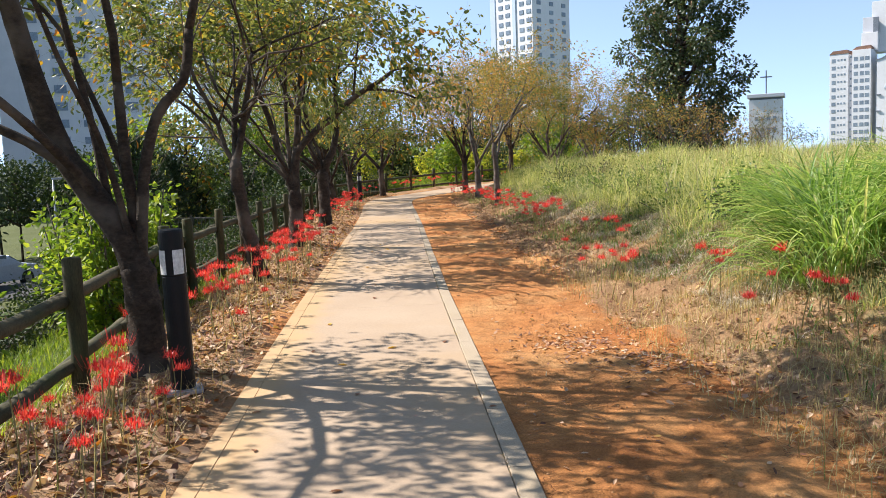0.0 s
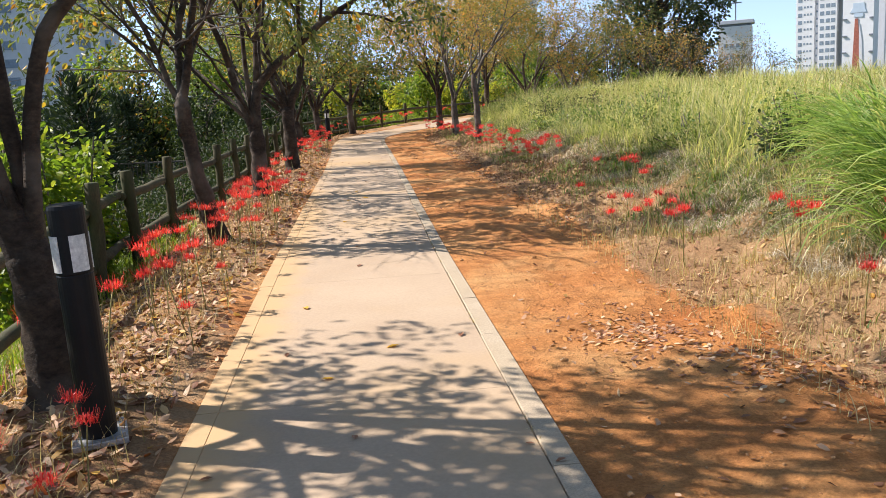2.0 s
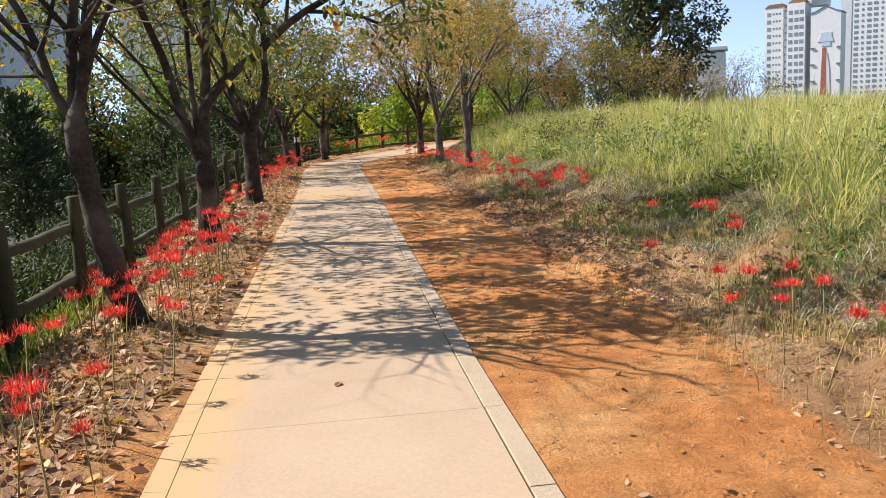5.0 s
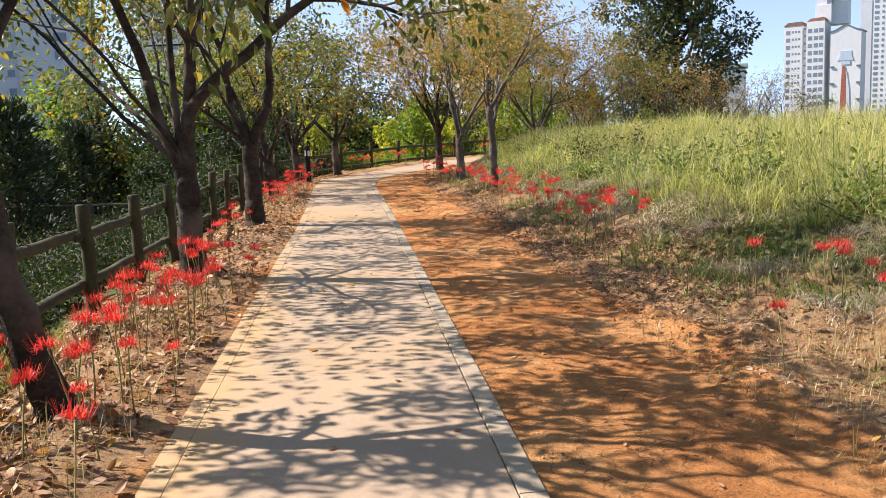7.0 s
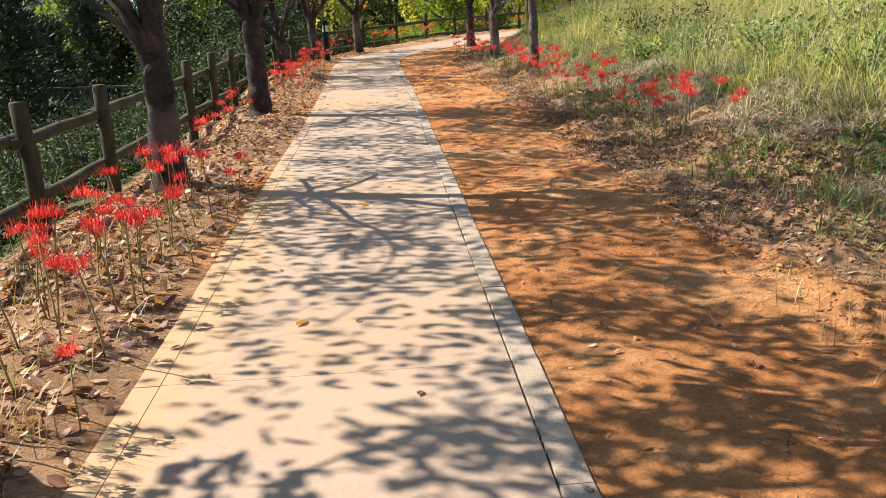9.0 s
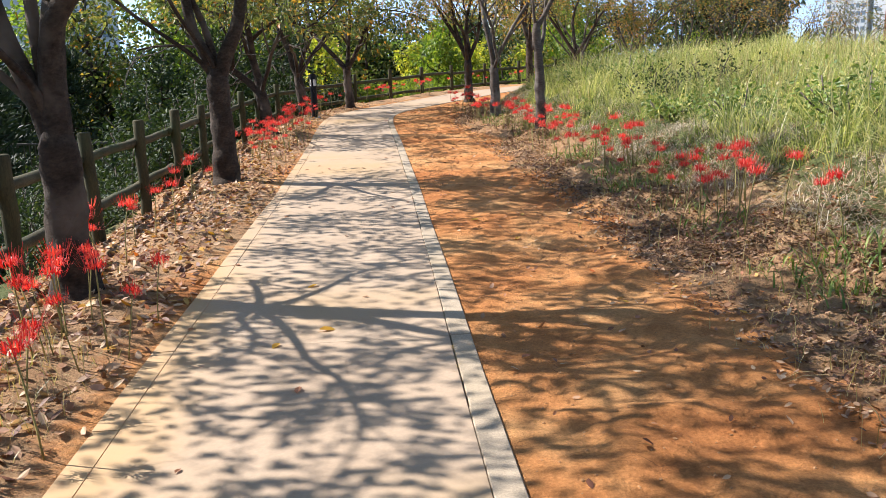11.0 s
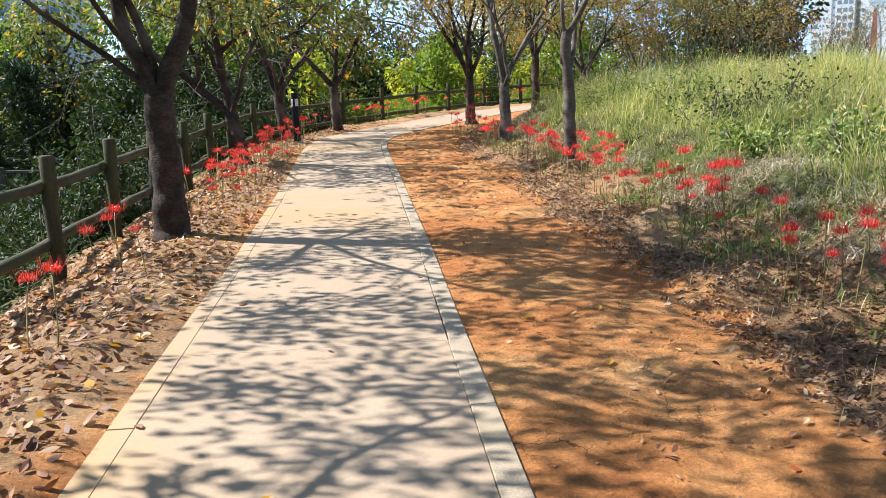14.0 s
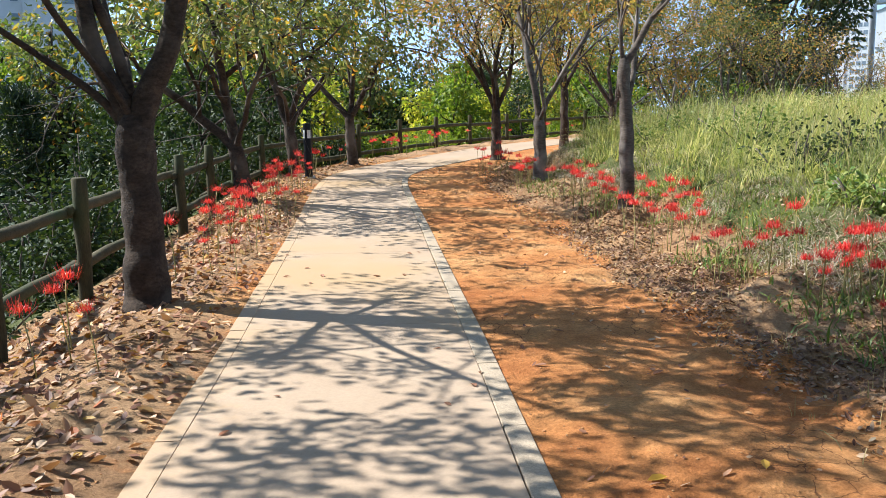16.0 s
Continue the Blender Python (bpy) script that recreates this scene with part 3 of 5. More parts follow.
def make_tree(name, x, y, label, trunk, limbs, seed, leaf_n=6000, leaf_mat_=None, leaf=0.112, bark=None, levels=4, kids=(3, 4, 4, 3), spread=0.74, lift=0.15,
              category="tree", group="cherry trees along the path", droop=0.7, scatter=0.12, bare=1.75, thin=2.9, high=0.5, low=1.0, mid_share=1.0, near_edge=-9.0):
    """A tree with a bent trunk (list of offsets and radii) and limbs (trunk point, direction, length, radius)."""
    rng, nrng = random.Random(seed), np.random.default_rng(seed)
    root = new(name)
    root.location = (x, y, float(land(x, y)[0]) - 0.06)
    tagged(root, label, category, group)
    pts = [(Vector(t[:3]), t[3]) for t in trunk]
    fine = []
    for i in range(len(pts) - 1):
        for k in range(4):
            f = k / 4
            q = pts[i][0].lerp(pts[i + 1][0], f)
            w = 1 + rng.uniform(-.06, .06)
            fine.append((q + Vector((rng.gauss(0, .006), rng.gauss(0, .006), 0)), (pts[i][1] * (1 - f) + pts[i + 1][1] * f) * w))
    fine += [pts[-1], (pts[-1][0] + Vector((0, 0, 0.10)), pts[-1][1] * 0.7), (pts[-1][0] + Vector((0, 0, 0.16)), pts[-1][1] * 0.3)]
    flare = [(fine[0][0] - Vector((0, 0, 0.08)), fine[0][1] * 1.5), (fine[0][0] + Vector((0, 0, 0.03)), fine[0][1] * 1.25)] + fine[1:]
    flare = [(a.lerp(b, f / 3), ra + (rb - ra) * f / 3) for (a, ra), (b, rb) in zip(flare[:-1], flare[1:]) for f in range(3)] + flare[-1:]
    vs, fs = tubes([flare], 20)
    mid = [p for p, _ in flare for _ in range(20)]
    vs = [v + (v - c) * (0.16 * noise.noise(Vector((v.x * 9, v.y * 9, v.z * 4)) + Vector((seed, 0, 0))) + 0.08 * noise.noise(Vector((v.x * 30, v.y * 30, v.z * 18)))) for v, c in zip(vs, mid)]
    child("trunk", mesh_from("trunk", vs, fs, bark or M_BARK, True), root)
    lines, tips = [], []
    spec = {"levels": levels, "kids": kids, "spread": spread, "lift": lift}
    for k, direction, length, r, *via in limbs:
        mine = []
        if via:
            way = [pts[k][0] - Vector((0, 0, 0.15))] + [Vector(q) for q in via[0]]
            stem_r = [r * (1.1 - 0.4 * i / len(via[0])) for i in range(len(way))]
            bent = smooth_line(np.array([tuple(q) for q in way]), 0.09)
            radii = np.interp(np.linspace(0, len(way) - 1, len(bent)), range(len(way)), stem_r)
            own = [(Vector(q), float(w) * (1 + rng.uniform(-.05, .05))) for q, w in zip(bent, radii)]
            grow(rng, own[-1][0], own[-1][0] - own[-4][0], length, own[-1][1], 1, mine, tips, spec)
            mine.append(own)
            vs, fs = tubes([ln for ln in mine if ln[0][1] > 0.014], 10)
            child("limb", mesh_from("limb", vs, fs, bark or M_BARK, True), root)
            lines += [ln for ln in mine if ln[0][1] <= 0.014]
            continue
        d0 = Vector(direction).normalized()
        grow(rng, pts[k][0] - Vector((d0.x * 0.04, d0.y * 0.04, 0.02)), Vector(direction), length, r, 1, mine, tips, spec)
        if r > 0.04:
            p0, q0 = mine[0][0]
            mine[0] = [(p0 - Vector((d0.x * 0.02, d0.y * 0.02, 0.30)), q0 * 1.0), (p0, q0 * 1.18), (p0.lerp(mine[0][1][0], 0.5), q0 * 1.03)] + mine[0][1:]
        vs, fs = tubes([ln for ln in mine if ln[0][1] > 0.014], 9)
        child("limb", mesh_from("limb", vs, fs, bark or M_BARK, True), root)
        lines += [ln for ln in mine if ln[0][1] <= 0.014]
    vs, fs = tubes(lines, 5)
    if vs:
        child("fine_branchwork", mesh_from("fine_branchwork", vs, fs, M_TWIG, True), root)["kind"] = "stuff"
    if leaf_n and tips:
        chance = nrng.exponential(1.0, len(tips)) ** 1.05
        pick = nrng.choice(len(tips), leaf_n, p=chance / chance.sum())
        tp = np.array([tuple(t[0]) for t in tips])[pick] + nrng.normal(0, scatter, (leaf_n, 3))
        td = np.array([tuple(t[1]) for t in tips])[pick] + nrng.normal(0, 0.7, (leaf_n, 3))
        foot = np.where(tp[:, 0] > 0.35, max(low, 0.9), low)
        share = np.interp(tp[:, 2], [2.1, 3.0, thin + 0.6, thin + 1.9], [0.0, mid_share, mid_share, high]) + foot * np.interp(tp[:, 2], [2.1, 3.0], [1.0, 0.0])
        keep = (tp[:, 1] > near_edge) & (tp[:, 2] > bare - 0.3 * (tp[:, 0] > 0.35)) & (nrng.uniform(0, 1, leaf_n) < share)
        v, f = leaves(tp[keep], td[keep], leaf, leaf * 0.44, nrng, 0.35, droop)
        child("crown", mesh_from("crown", v, f, leaf_mat_ or M_LEAF), root)
    return root


CHERRY = "dark-barked cherry tree with yellowing green leaves on the verge"
BARE = "slender tree with grey bark and few rust-coloured autumn leaves"
make_tree("cherry_tree", -2.2, 6.22, "thick forked cherry tree beside the fence with turning leaves",
          [(0, 0, 0, .145), (-.02, 0, .42, .13), (-.05, 0, .82, .12)],
          [(2, 0, 1.7, .10, [(-.13, 0, 1.05), (-.36, 0, 1.42), (-.57, 0, 1.78), (-.70, -.04, 2.3), (-.80, -.08, 2.8)]),
           (2, 0, 1.7, .05, [(-.05, .03, 1.15), (-.10, .05, 1.6), (-.13, .08, 2.2)]),
           (2, 0, 1.3, .046, [(.0, 0, 1.15), (.05, 0, 1.55), (.17, 0, 1.95), (.38, 0, 2.2), (.44, 0, 2.55)]),
           (2, 0, 1.5, .042, [(-.34, 0, 1.40), (-.68, -.05, 1.74), (-1.1, -.1, 1.98), (-1.55, -.1, 2.3)]), (2, 0, 1.6, .04, [(-.3, -.05, 1.38), (-.55, -.5, 1.9), (-.9, -1.1, 2.4)]),
           (2, 0, 1.2, .036, [(-.25, .08, 1.3), (-.33, .1, 1.8), (-.45, .12, 2.4)]),
           (2, 0, 1.8, .027, [(-.1, -.1, 1.3), (-.15, -.3, 1.8), (-.25, -.6, 2.3)]), (2, 0, 1.0, .03, [(-.1, .1, 1.3), (-.25, .2, 1.8), (-.5, .35, 2.3)])], 11, 12500, bare=2.0, thin=3.2, high=1.0, low=.6, mid_share=.75)
make_tree("cherry_tree", -2.45, 11.45, CHERRY, [(0, 0, 0, .12), (-.12, -.05, .5, .10), (-.22, -.11, 1.1, .09), (-.25, -.16, 1.6, .085)],
          [(3, (-.6, .3, 1.0), 1.6, .036), (3, (-.05, .12, 1.0), 1.6, .048), (3, (.38, -.12, 1.0), 1.4, .052), (3, (.1, .75, .8), 1.6, .036), (3, (-.6, .4, .8), 1.6, .03)], 12, 10500, thin=2.8, high=.4, low=.4, near_edge=-0.12)
make_tree("cherry_tree", -2.77, 16.15, CHERRY, [(0, 0, 0, .16), (0, 0, .5, .135), (0, 0, 1.05, .125)],
          [(2, 0, 1.6, .075, [(-.08, 0, 1.3), (-.24, 0, 1.75), (-.33, 0, 2.2)]), (2, 0, 1.5, .10, [(.02, 0, 1.5), (.09, 0, 1.95)]), (2, 0, 1.5, .08, [(.02, -.02, 1.5), (.12, -.04, 1.88), (.45, -.06, 2.22), (.75, -.1, 2.42)]),
           (2, 0, 1.8, .032, [(-.05, -.1, 1.4), (-.2, -.5, 1.8)]), (2, 0, 1.6, .026, [(-.05, .1, 1.4), (-.25, .5, 1.85), (-.5, 1.1, 2.3)]), (2, 0, 1.8, .034, [(-.15, 0, 1.35), (-.6, -.05, 1.8)]), (2, 0, 1.9, .045, [(-.05, .02, 1.5), (-.1, .1, 2.2), (-.1, .12, 3.0)]), (2, 0, 1.6, .026, [(-.15, .1, 1.4), (-.7, .6, 1.9), (-1.2, 1.0, 2.3)])], 13, 12500, bare=2.3, thin=2.6, high=.95, low=.3, mid_share=.5)
make_tree("cherry_tree", -2.97, 21.7, CHERRY, [(0, 0, 0, .17), (-.01, 0, .5, .148), (-.01, 0, 1.0, .138), (-.01, 0, 1.4, .135)],
          [(3, 0, 1.5, .082, [(-.1, 0, 1.6), (-.27, 0, 2.0), (-.33, 0, 2.5)]), (3, 0, 1.5, .058, [(-.05, .05, 1.65), (-.15, .05, 2.1)]), (3, 0, 1.6, .10, [(.09, 0, 1.62), (.28, 0, 2.0), (.40, 0, 2.5)]),
           (3, 0, 1.9, .028, [(-.05, -.1, 1.6), (-.3, -.6, 2.2), (-.45, -1.2, 2.9)]), (3, 0, 1.8, .032, [(-.05, .1, 1.6), (-.2, .5, 1.95)]), (3, 0, 1.8, .034, [(-.2, -.05, 1.6), (-.6, -.2, 1.95)])], 14, 14500, bare=2.2, thin=2.7, high=1.0, low=.3, mid_share=.45)
make_tree("cherry_tree", -3.6, 28.7, CHERRY, [(0, 0, 0, .15), (-.06, 0, .5, .125), (-.12, 0, .9, .12)],
          [(2, (-.75, .1, .9), 1.9, .08), (2, (.1, 0, 1.0), 1.9, .09), (2, (.1, -.8, .8), 1.9, .05), (2, (-.2, .8, .8), 1.8, .05)], 15, 9500, high=.9, bare=2.2, low=.35)
make_tree("cherry_tree", -3.45, 33.3, CHERRY, [(0, 0, 0, .14), (-.06, 0, .6, .12), (-.1, 0, 1.0, .11)],
          [(2, (-.45, .1, .9), 1.9, .08), (2, (.1, 0, 1.0), 1.8, .07), (2, (.7, 0, .8), 1.8, .06), (2, (.1, -.8, .8), 1.8, .05)], 16, 8000, high=.9, bare=2.3, low=.3)
make_tree("cherry_tree", -2.4, 35.4, CHERRY, [(0, 0, 0, .14), (-.03, 0, .6, .12), (-.05, 0, 1.1, .11)],
          [(2, (-.65, .1, .9), 2.0, .07), (2, (.0, 0, 1.0), 1.8, .07), (2, (.7, 0, .9), 2.0, .07)], 17, 5500, high=.9, bare=2.3, low=.3)
make_tree("slender_tree", 1.7, 25.6, BARE, [(0, 0, 0, .10), (.0, 0, .6, .088), (-.02, 0, 1.2, .08), (-.06, 0, 1.85, .075)],
          [(3, (.6, 0, .9), 1.7, .045), (2, (.35, .2, .9), 1.6, .04), (3, (-.2, .2, 1.0), 1.3, .03)], 21, 3600, M_LEAF_RUST, .09, M_PALE, spread=.5, lift=.5, thin=9)
make_tree("slender_tree", 1.36, 30.7, BARE, [(0, 0, 0, .13), (.0, 0, .6, .11), (-.02, 0, 1.1, .10)],
          [(2, (-.4, .1, 1), 2.0, .055), (2, (.05, .1, 1), 2.1, .06), (2, (.4, -.1, 1), 1.9, .05), (2, (.1, -.5, .9), 1.8, .04), (2, (-.1, .6, .9), 1.8, .04)], 22, 7500, M_LEAF_RUST, .08, M_PALE, spread=.5, lift=.5, thin=9)
make_tree("slender_tree", 1.05, 36.0, BARE, [(0, 0, 0, .15), (.0, 0, .6, .12), (0, 0, 1.2, .11)],
          [(2, (-.5, .1, .9), 2.0, .07), (2, (.05, .1, 1), 2.0, .07), (2, (.55, -.1, .9), 1.9, .06), (2, (.1, -.6, .9), 1.9, .05), (2, (-.2, .6, .9), 1.9, .05)], 23, 10000, M_LEAF_RUST, .09, spread=.6, lift=.5, thin=9)
make_tree("slender_tree", 3.3, 39.4, "dark slender tree with thin yellow-green leaves", [(0, 0, 0, .14), (.0, 0, .8, .12), (0, 0, 1.7, .10)],
          [(2, (-.4, .1, .9), 2.0, .07), (2, (.05, .1, 1), 2.0, .07), (2, (.45, -.1, .9), 1.9, .06), (2, (.1, -.6, .9), 1.9, .05), (2, (-.2, .6, .9), 1.9, .05)], 24, 11000, M_LEAF, .1, lift=.5, thin=9)
make_tree("slender_tree", 5.6, 43.5, "dark slender tree with thin yellow-green leaves", [(0, 0, 0, .14), (.0, 0, .6, .12), (0, 0, 1.1, .10)],
          [(2, (-.5, .1, .9), 2.2, .07), (2, (.05, .1, 1), 2.2, .07), (2, (.65, -.1, .9), 2.2, .06)], 25, 9000, M_LEAF_RUST, .1, lift=.5, thin=9)


# ---- verge, bank and what grows there ----
def along(s, d):
    """Arrays of places from arrays of distance along the line and offset."""
    q = np.clip(s + S0, 0, ALONG[-1] - 0.01)
    i = np.clip(np.searchsorted(ALONG, q) - 1, 0, len(STEP) - 1)
    u = STEP[i] / np.hypot(STEP[i, 0], STEP[i, 1])[:, None]
    p = CURVE[i] + u * (q - ALONG[i])[:, None]
    return p[:, 0] + u[:, 1] * d, p[:, 1] - u[:, 0] * d


def patchy(x, y, f, seed):
    """A slow up and down between 0 and 1."""
    return 0.5 + 0.25 * (np.sin(x * f + seed) * np.cos(y * f * 1.3 - seed) + np.sin(x * f * 2.3 - y * f * 1.7 + seed * 2.1))


def flat_leaves(x, y, z, size, rng, tilt=0.35):
    n = len(x)
    a = rng.uniform(0, 6.283, n)
    d = np.stack([np.cos(a), np.sin(a), rng.normal(0, tilt, n)], 1)
    up = np.stack([rng.normal(0, tilt, n), rng.normal(0, tilt, n), np.ones(n)], 1)
    side = np.cross(up, d)
    side /= np.linalg.norm(side, axis=1, keepdims=True)
    up = np.cross(d, side)
    L = (size * rng.uniform(0.6, 1.3, n))[:, None]
    W = L * rng.uniform(0.4, 0.62, n)[:, None]
    c = rng.uniform(-0.5, 0.9, n)[:, None]
    pos = np.stack([x, y, z], 1)
    v = np.empty((n, 6, 3))
    for i, (p, q, r) in enumerate(((-0.5, 0, 0), (-0.2, 0.5, 0.35), (0.2, 0.42, 0.35), (0.5, 0, 0.3), (0.2, -0.42, 0.35), (-0.2, -0.5, 0.35))):
        v[:, i] = pos + d * L * p + side * W * q + up * W * r * c
    b = (np.arange(n) * 6)[:, None]
    return v.reshape(-1, 3), np.concatenate([b + np.array([0, 1, 2, 3]), b + np.array([0, 3, 4, 5])])


def stuff(name, v, f, mat, label, category):
    return tagged(new(name, mesh_from(name, v, f, mat)), label, category, kind="stuff")


rng = np.random.default_rng(77)


def scatter(n, s0, s1, d0, d1, power=1.0):
    s = s0 + (s1 - s0) * rng.uniform(0, 1, n) ** power
    d = rng.uniform(d0, d1, n)
    x, y = along(s, d)
    return x, y, d


# fallen leaves
x, y, d = scatter(34000, 1.5, 36, -2.7, -0.88, 1.35)
keep = rng.uniform(0, 1, len(x)) < np.interp(d, [-2.7, -1.8, -1.1, -0.95], [1, 1, 0.6, 0.3]) * (0.45 + 0.55 * patchy(x, y, 2.1, 3))
x, y, d = x[keep], y[keep], d[keep]
v, f = flat_leaves(x, y, land(x, y, d) + 0.012, 0.068, rng, 0.45)
stuff("leaf_litter_by_fence", v, f, M_LITTER, "dry brown fallen leaves strewn over the fence verge", "leaf litter")
x, y, d = scatter(70000, 1.5, 38, 0.95, 4.8, 1.3)
keep = rng.uniform(0, 1, len(x)) < np.interp(d, [1.0, 2.0, 2.6, 4.6], [0.03, 0.08, 0.5, 0.4]) * np.interp(y, [8, 9.5, 12.5, 14], [1, 0.45, 0.45, 1]) * (0.2 + 0.8 * patchy(x, y, 1.7, 8))
x, y, d = x[keep], y[keep], d[keep]
v, f = flat_leaves(x, y, land(x, y, d) + 0.010, 0.042, rng, 0.4)
stuff("leaf_litter_by_bank", v, f, M_LITTER, "dry brown fallen leaves along the clay lane", "leaf litter")
# thick dark litter under the bank
x, y, d = scatter(90000, 11, 34, 2.2, 4.1, 1.4)
keep = rng.uniform(0, 1, len(x)) < np.interp(d, [2.2, 2.5, 3.3, 4.1], [0.1, 1, 1, 0.3]) * np.interp(y, [13.0, 15.5], [0.06, 1]) * np.clip(2.6 * value_noise(x * 1.2, y * 1.2, 61) - 0.4, 0, 1)
x, y, d = x[keep], y[keep], d[keep]
v, f = flat_leaves(x, y, land(x, y, d) + 0.010, 0.034, rng, 0.4)
stuff("dark_leaf_litter", v, f, M_CRISP, "thick dark brown leaf litter below the bank", "leaf litter")
# a drift of leaves on the lane
x, y = np.r_[rng.normal(1.1, 0.26, 420), rng.normal(1.6, 0.22, 300)], np.r_[rng.normal(6.9, 0.28, 420), rng.normal(6.1, 0.25, 300)]
keep = offset(x, y) > 0.9
x, y = x[keep], y[keep]
v, f = flat_leaves(x, y, land(x, y) + 0.006, 0.042, rng, 0.3)
stuff("leaf_drift", v, f, M_LITTER, "small drift of crisp brown leaves on the clay", "leaf litter")

# crumbs of clay
x, y, d = scatter(4800, 1.5, 30, 0.9, 4.0, 1.4)
x2, y2, d2 = scatter(2200, 1.5, 30, -2.6, -0.9, 1.4)
x, y, d = np.r_[x, x2], np.r_[y, y2], np.r_[d, d2]
n = len(x)
g = (1 + 5 ** 0.5) / 2
shape = np.array([(-1, g, 0), (1, g, 0), (-1, -g, 0), (1, -g, 0), (0, -1, g), (0, 1, g), (0, -1, -g), (0, 1, -g), (g, 0, -1), (g, 0, 1), (-g, 0, -1), (-g, 0, 1)]) / 1.9
tri = np.array([(0, 11, 5), (0, 5, 1), (0, 1, 7), (0, 7, 10), (0, 10, 11), (1, 5, 9), (5, 11, 4), (11, 10, 2), (10, 7, 6), (7, 1, 8),
                (3, 9, 4), (3, 4, 2), (3, 2, 6), (3, 6, 8), (3, 8, 9), (4, 9, 5), (2, 4, 11), (6, 2, 10), (8, 6, 7), (9, 8, 1)])
size = np.where(rng.uniform(0, 1, n) < 0.02, rng.uniform(0.012, 0.022, n), rng.uniform(0.003, 0.009, n))
turn = rng.uniform(0, 6.283, n)
v = shape[None] * rng.uniform(0.75, 1.2, (n, 12, 1)) * size[:, None, None] * rng.uniform(0.6, 1.3, (n, 1, 3)) * np.array([1, 1, 0.7])
v = np.stack([v[:, :, 0] * np.cos(turn)[:, None] - v[:, :, 1] * np.sin(turn)[:, None], v[:, :, 0] * np.sin(turn)[:, None] + v[:, :, 1] * np.cos(turn)[:, None], v[:, :, 2]], 2)
v += np.stack([x, y, land(x, y, d) + size * 0.25], 1)[:, None, :]
stuff("clay_crumbs", v.reshape(-1, 3), (np.arange(n)[:, None, None] * 12 + tri[None]).reshape(-1, 3), M_CRUMB, "small crumbs of red clay on the lane and verge", "crumbs")

# dry stalks and straw
x, y, d = scatter(170000, 1.0, 38, 2.1, 4.8, 1.9)
keep = rng.uniform(0, 1, len(x)) < np.interp(d, [2.0, 2.5, 3.2, 5.4], [0.05, 0.35, 0.8, 0.7]) * np.interp(y, [11, 16], [1.0, 0.22]) * (0.4 + 0.6 * patchy(x, y, 1.2, 5))
x, y, d = x[keep], y[keep], d[keep]
v, f = blades(x, y, land(x, y, d) - 0.01, rng.uniform(0.03, 0.17, len(x)) * (0.5 + value_noise(x * 1.7, y * 1.7, 51)), rng.uniform(0.0014, 0.0036, len(x)), np.where(rng.uniform(0, 1, len(x)) < 0.6, rng.uniform(0.05, 0.5, len(x)), rng.uniform(0.8, 1.8, len(x))), rng)
stuff("dry_grass", v, f, M_STRAW, "short dry straw-coloured grass at the foot of the bank", "dry grass")
x, y, d = scatter(5000, 1.5, 15, -2.6, -1.0, 1.2)
v, f = blades(x, y, land(x, y, d) - 0.01, rng.uniform(0.05, 0.26, len(x)), rng.uniform(0.0015, 0.003, len(x)), rng.uniform(0.1, 1.2, len(x)), rng)
stuff("dry_stalks", v, f, M_STRAW, "thin dry stalks between the lilies on the verge", "dry stalks")

# sprouts in the joint beside the border stones
x, y, d = scatter(900, 2.0, 24, 0.738, 0.748, 1.2)
keep = value_noise(x * 0.5, y * 2.4, 71) > 0.62
x, y, d = x[keep], y[keep], d[keep]
v, f = blades(x, y, rise(y) - 0.005, rng.uniform(0.015, 0.05, len(x)), rng.uniform(0.001, 0.0025, len(x)), rng.uniform(0.4, 1.5, len(x)), rng)
stuff("joint_weeds", v, f, M_STRAW, "tiny dry sprouts in the joint of the footpath", "weeds")

# flattened dead plants at the foot of the bank
x, y, d = scatter(80000, 1.0, 40, 3.1, 4.9)
keep = (value_noise(x * 1.3, y * 1.3, 31) > np.interp(y, [11, 16], [0.44, 0.46])) & (d > np.interp(y, [11, 15], [3.1, 3.5]))
x, y, d = x[keep], y[keep], d[keep]
v, f = blades(x, y, land(x, y, d) + 0.015, rng.uniform(0.05, 0.19, len(x)), rng.uniform(0.0015, 0.004, len(x)), rng.uniform(1.0, 1.9, len(x)), rng)
stuff("dead_plants", v, f, M_DEAD, "flattened grey-brown dead plants below the bank", "dead plants")

# low green weeds
x, y, d = scatter(44000, 1.0, 40, 2.8, 4.8)
keep = rng.uniform(0, 1, len(x)) < np.clip(3 * value_noise(x * 1.1, y * 1.1, 12) - 1.0, 0, 1) * np.interp(d, [2.8, 3.3, 4.8], [0.3, 1.0, 1.0]) * np.interp(y, [8, 11], [0.25, 1])
x, y, d = x[keep], y[keep], d[keep]
v, f = blades(x, y, land(x, y, d) - 0.01, rng.uniform(0.05, 0.2, len(x)), rng.uniform(0.004, 0.009, len(x)), rng.uniform(0.3, 1.3, len(x)), rng)
stuff("low_weeds", v, f, M_WEED, "low green weeds between the lilies and the bank", "weeds")

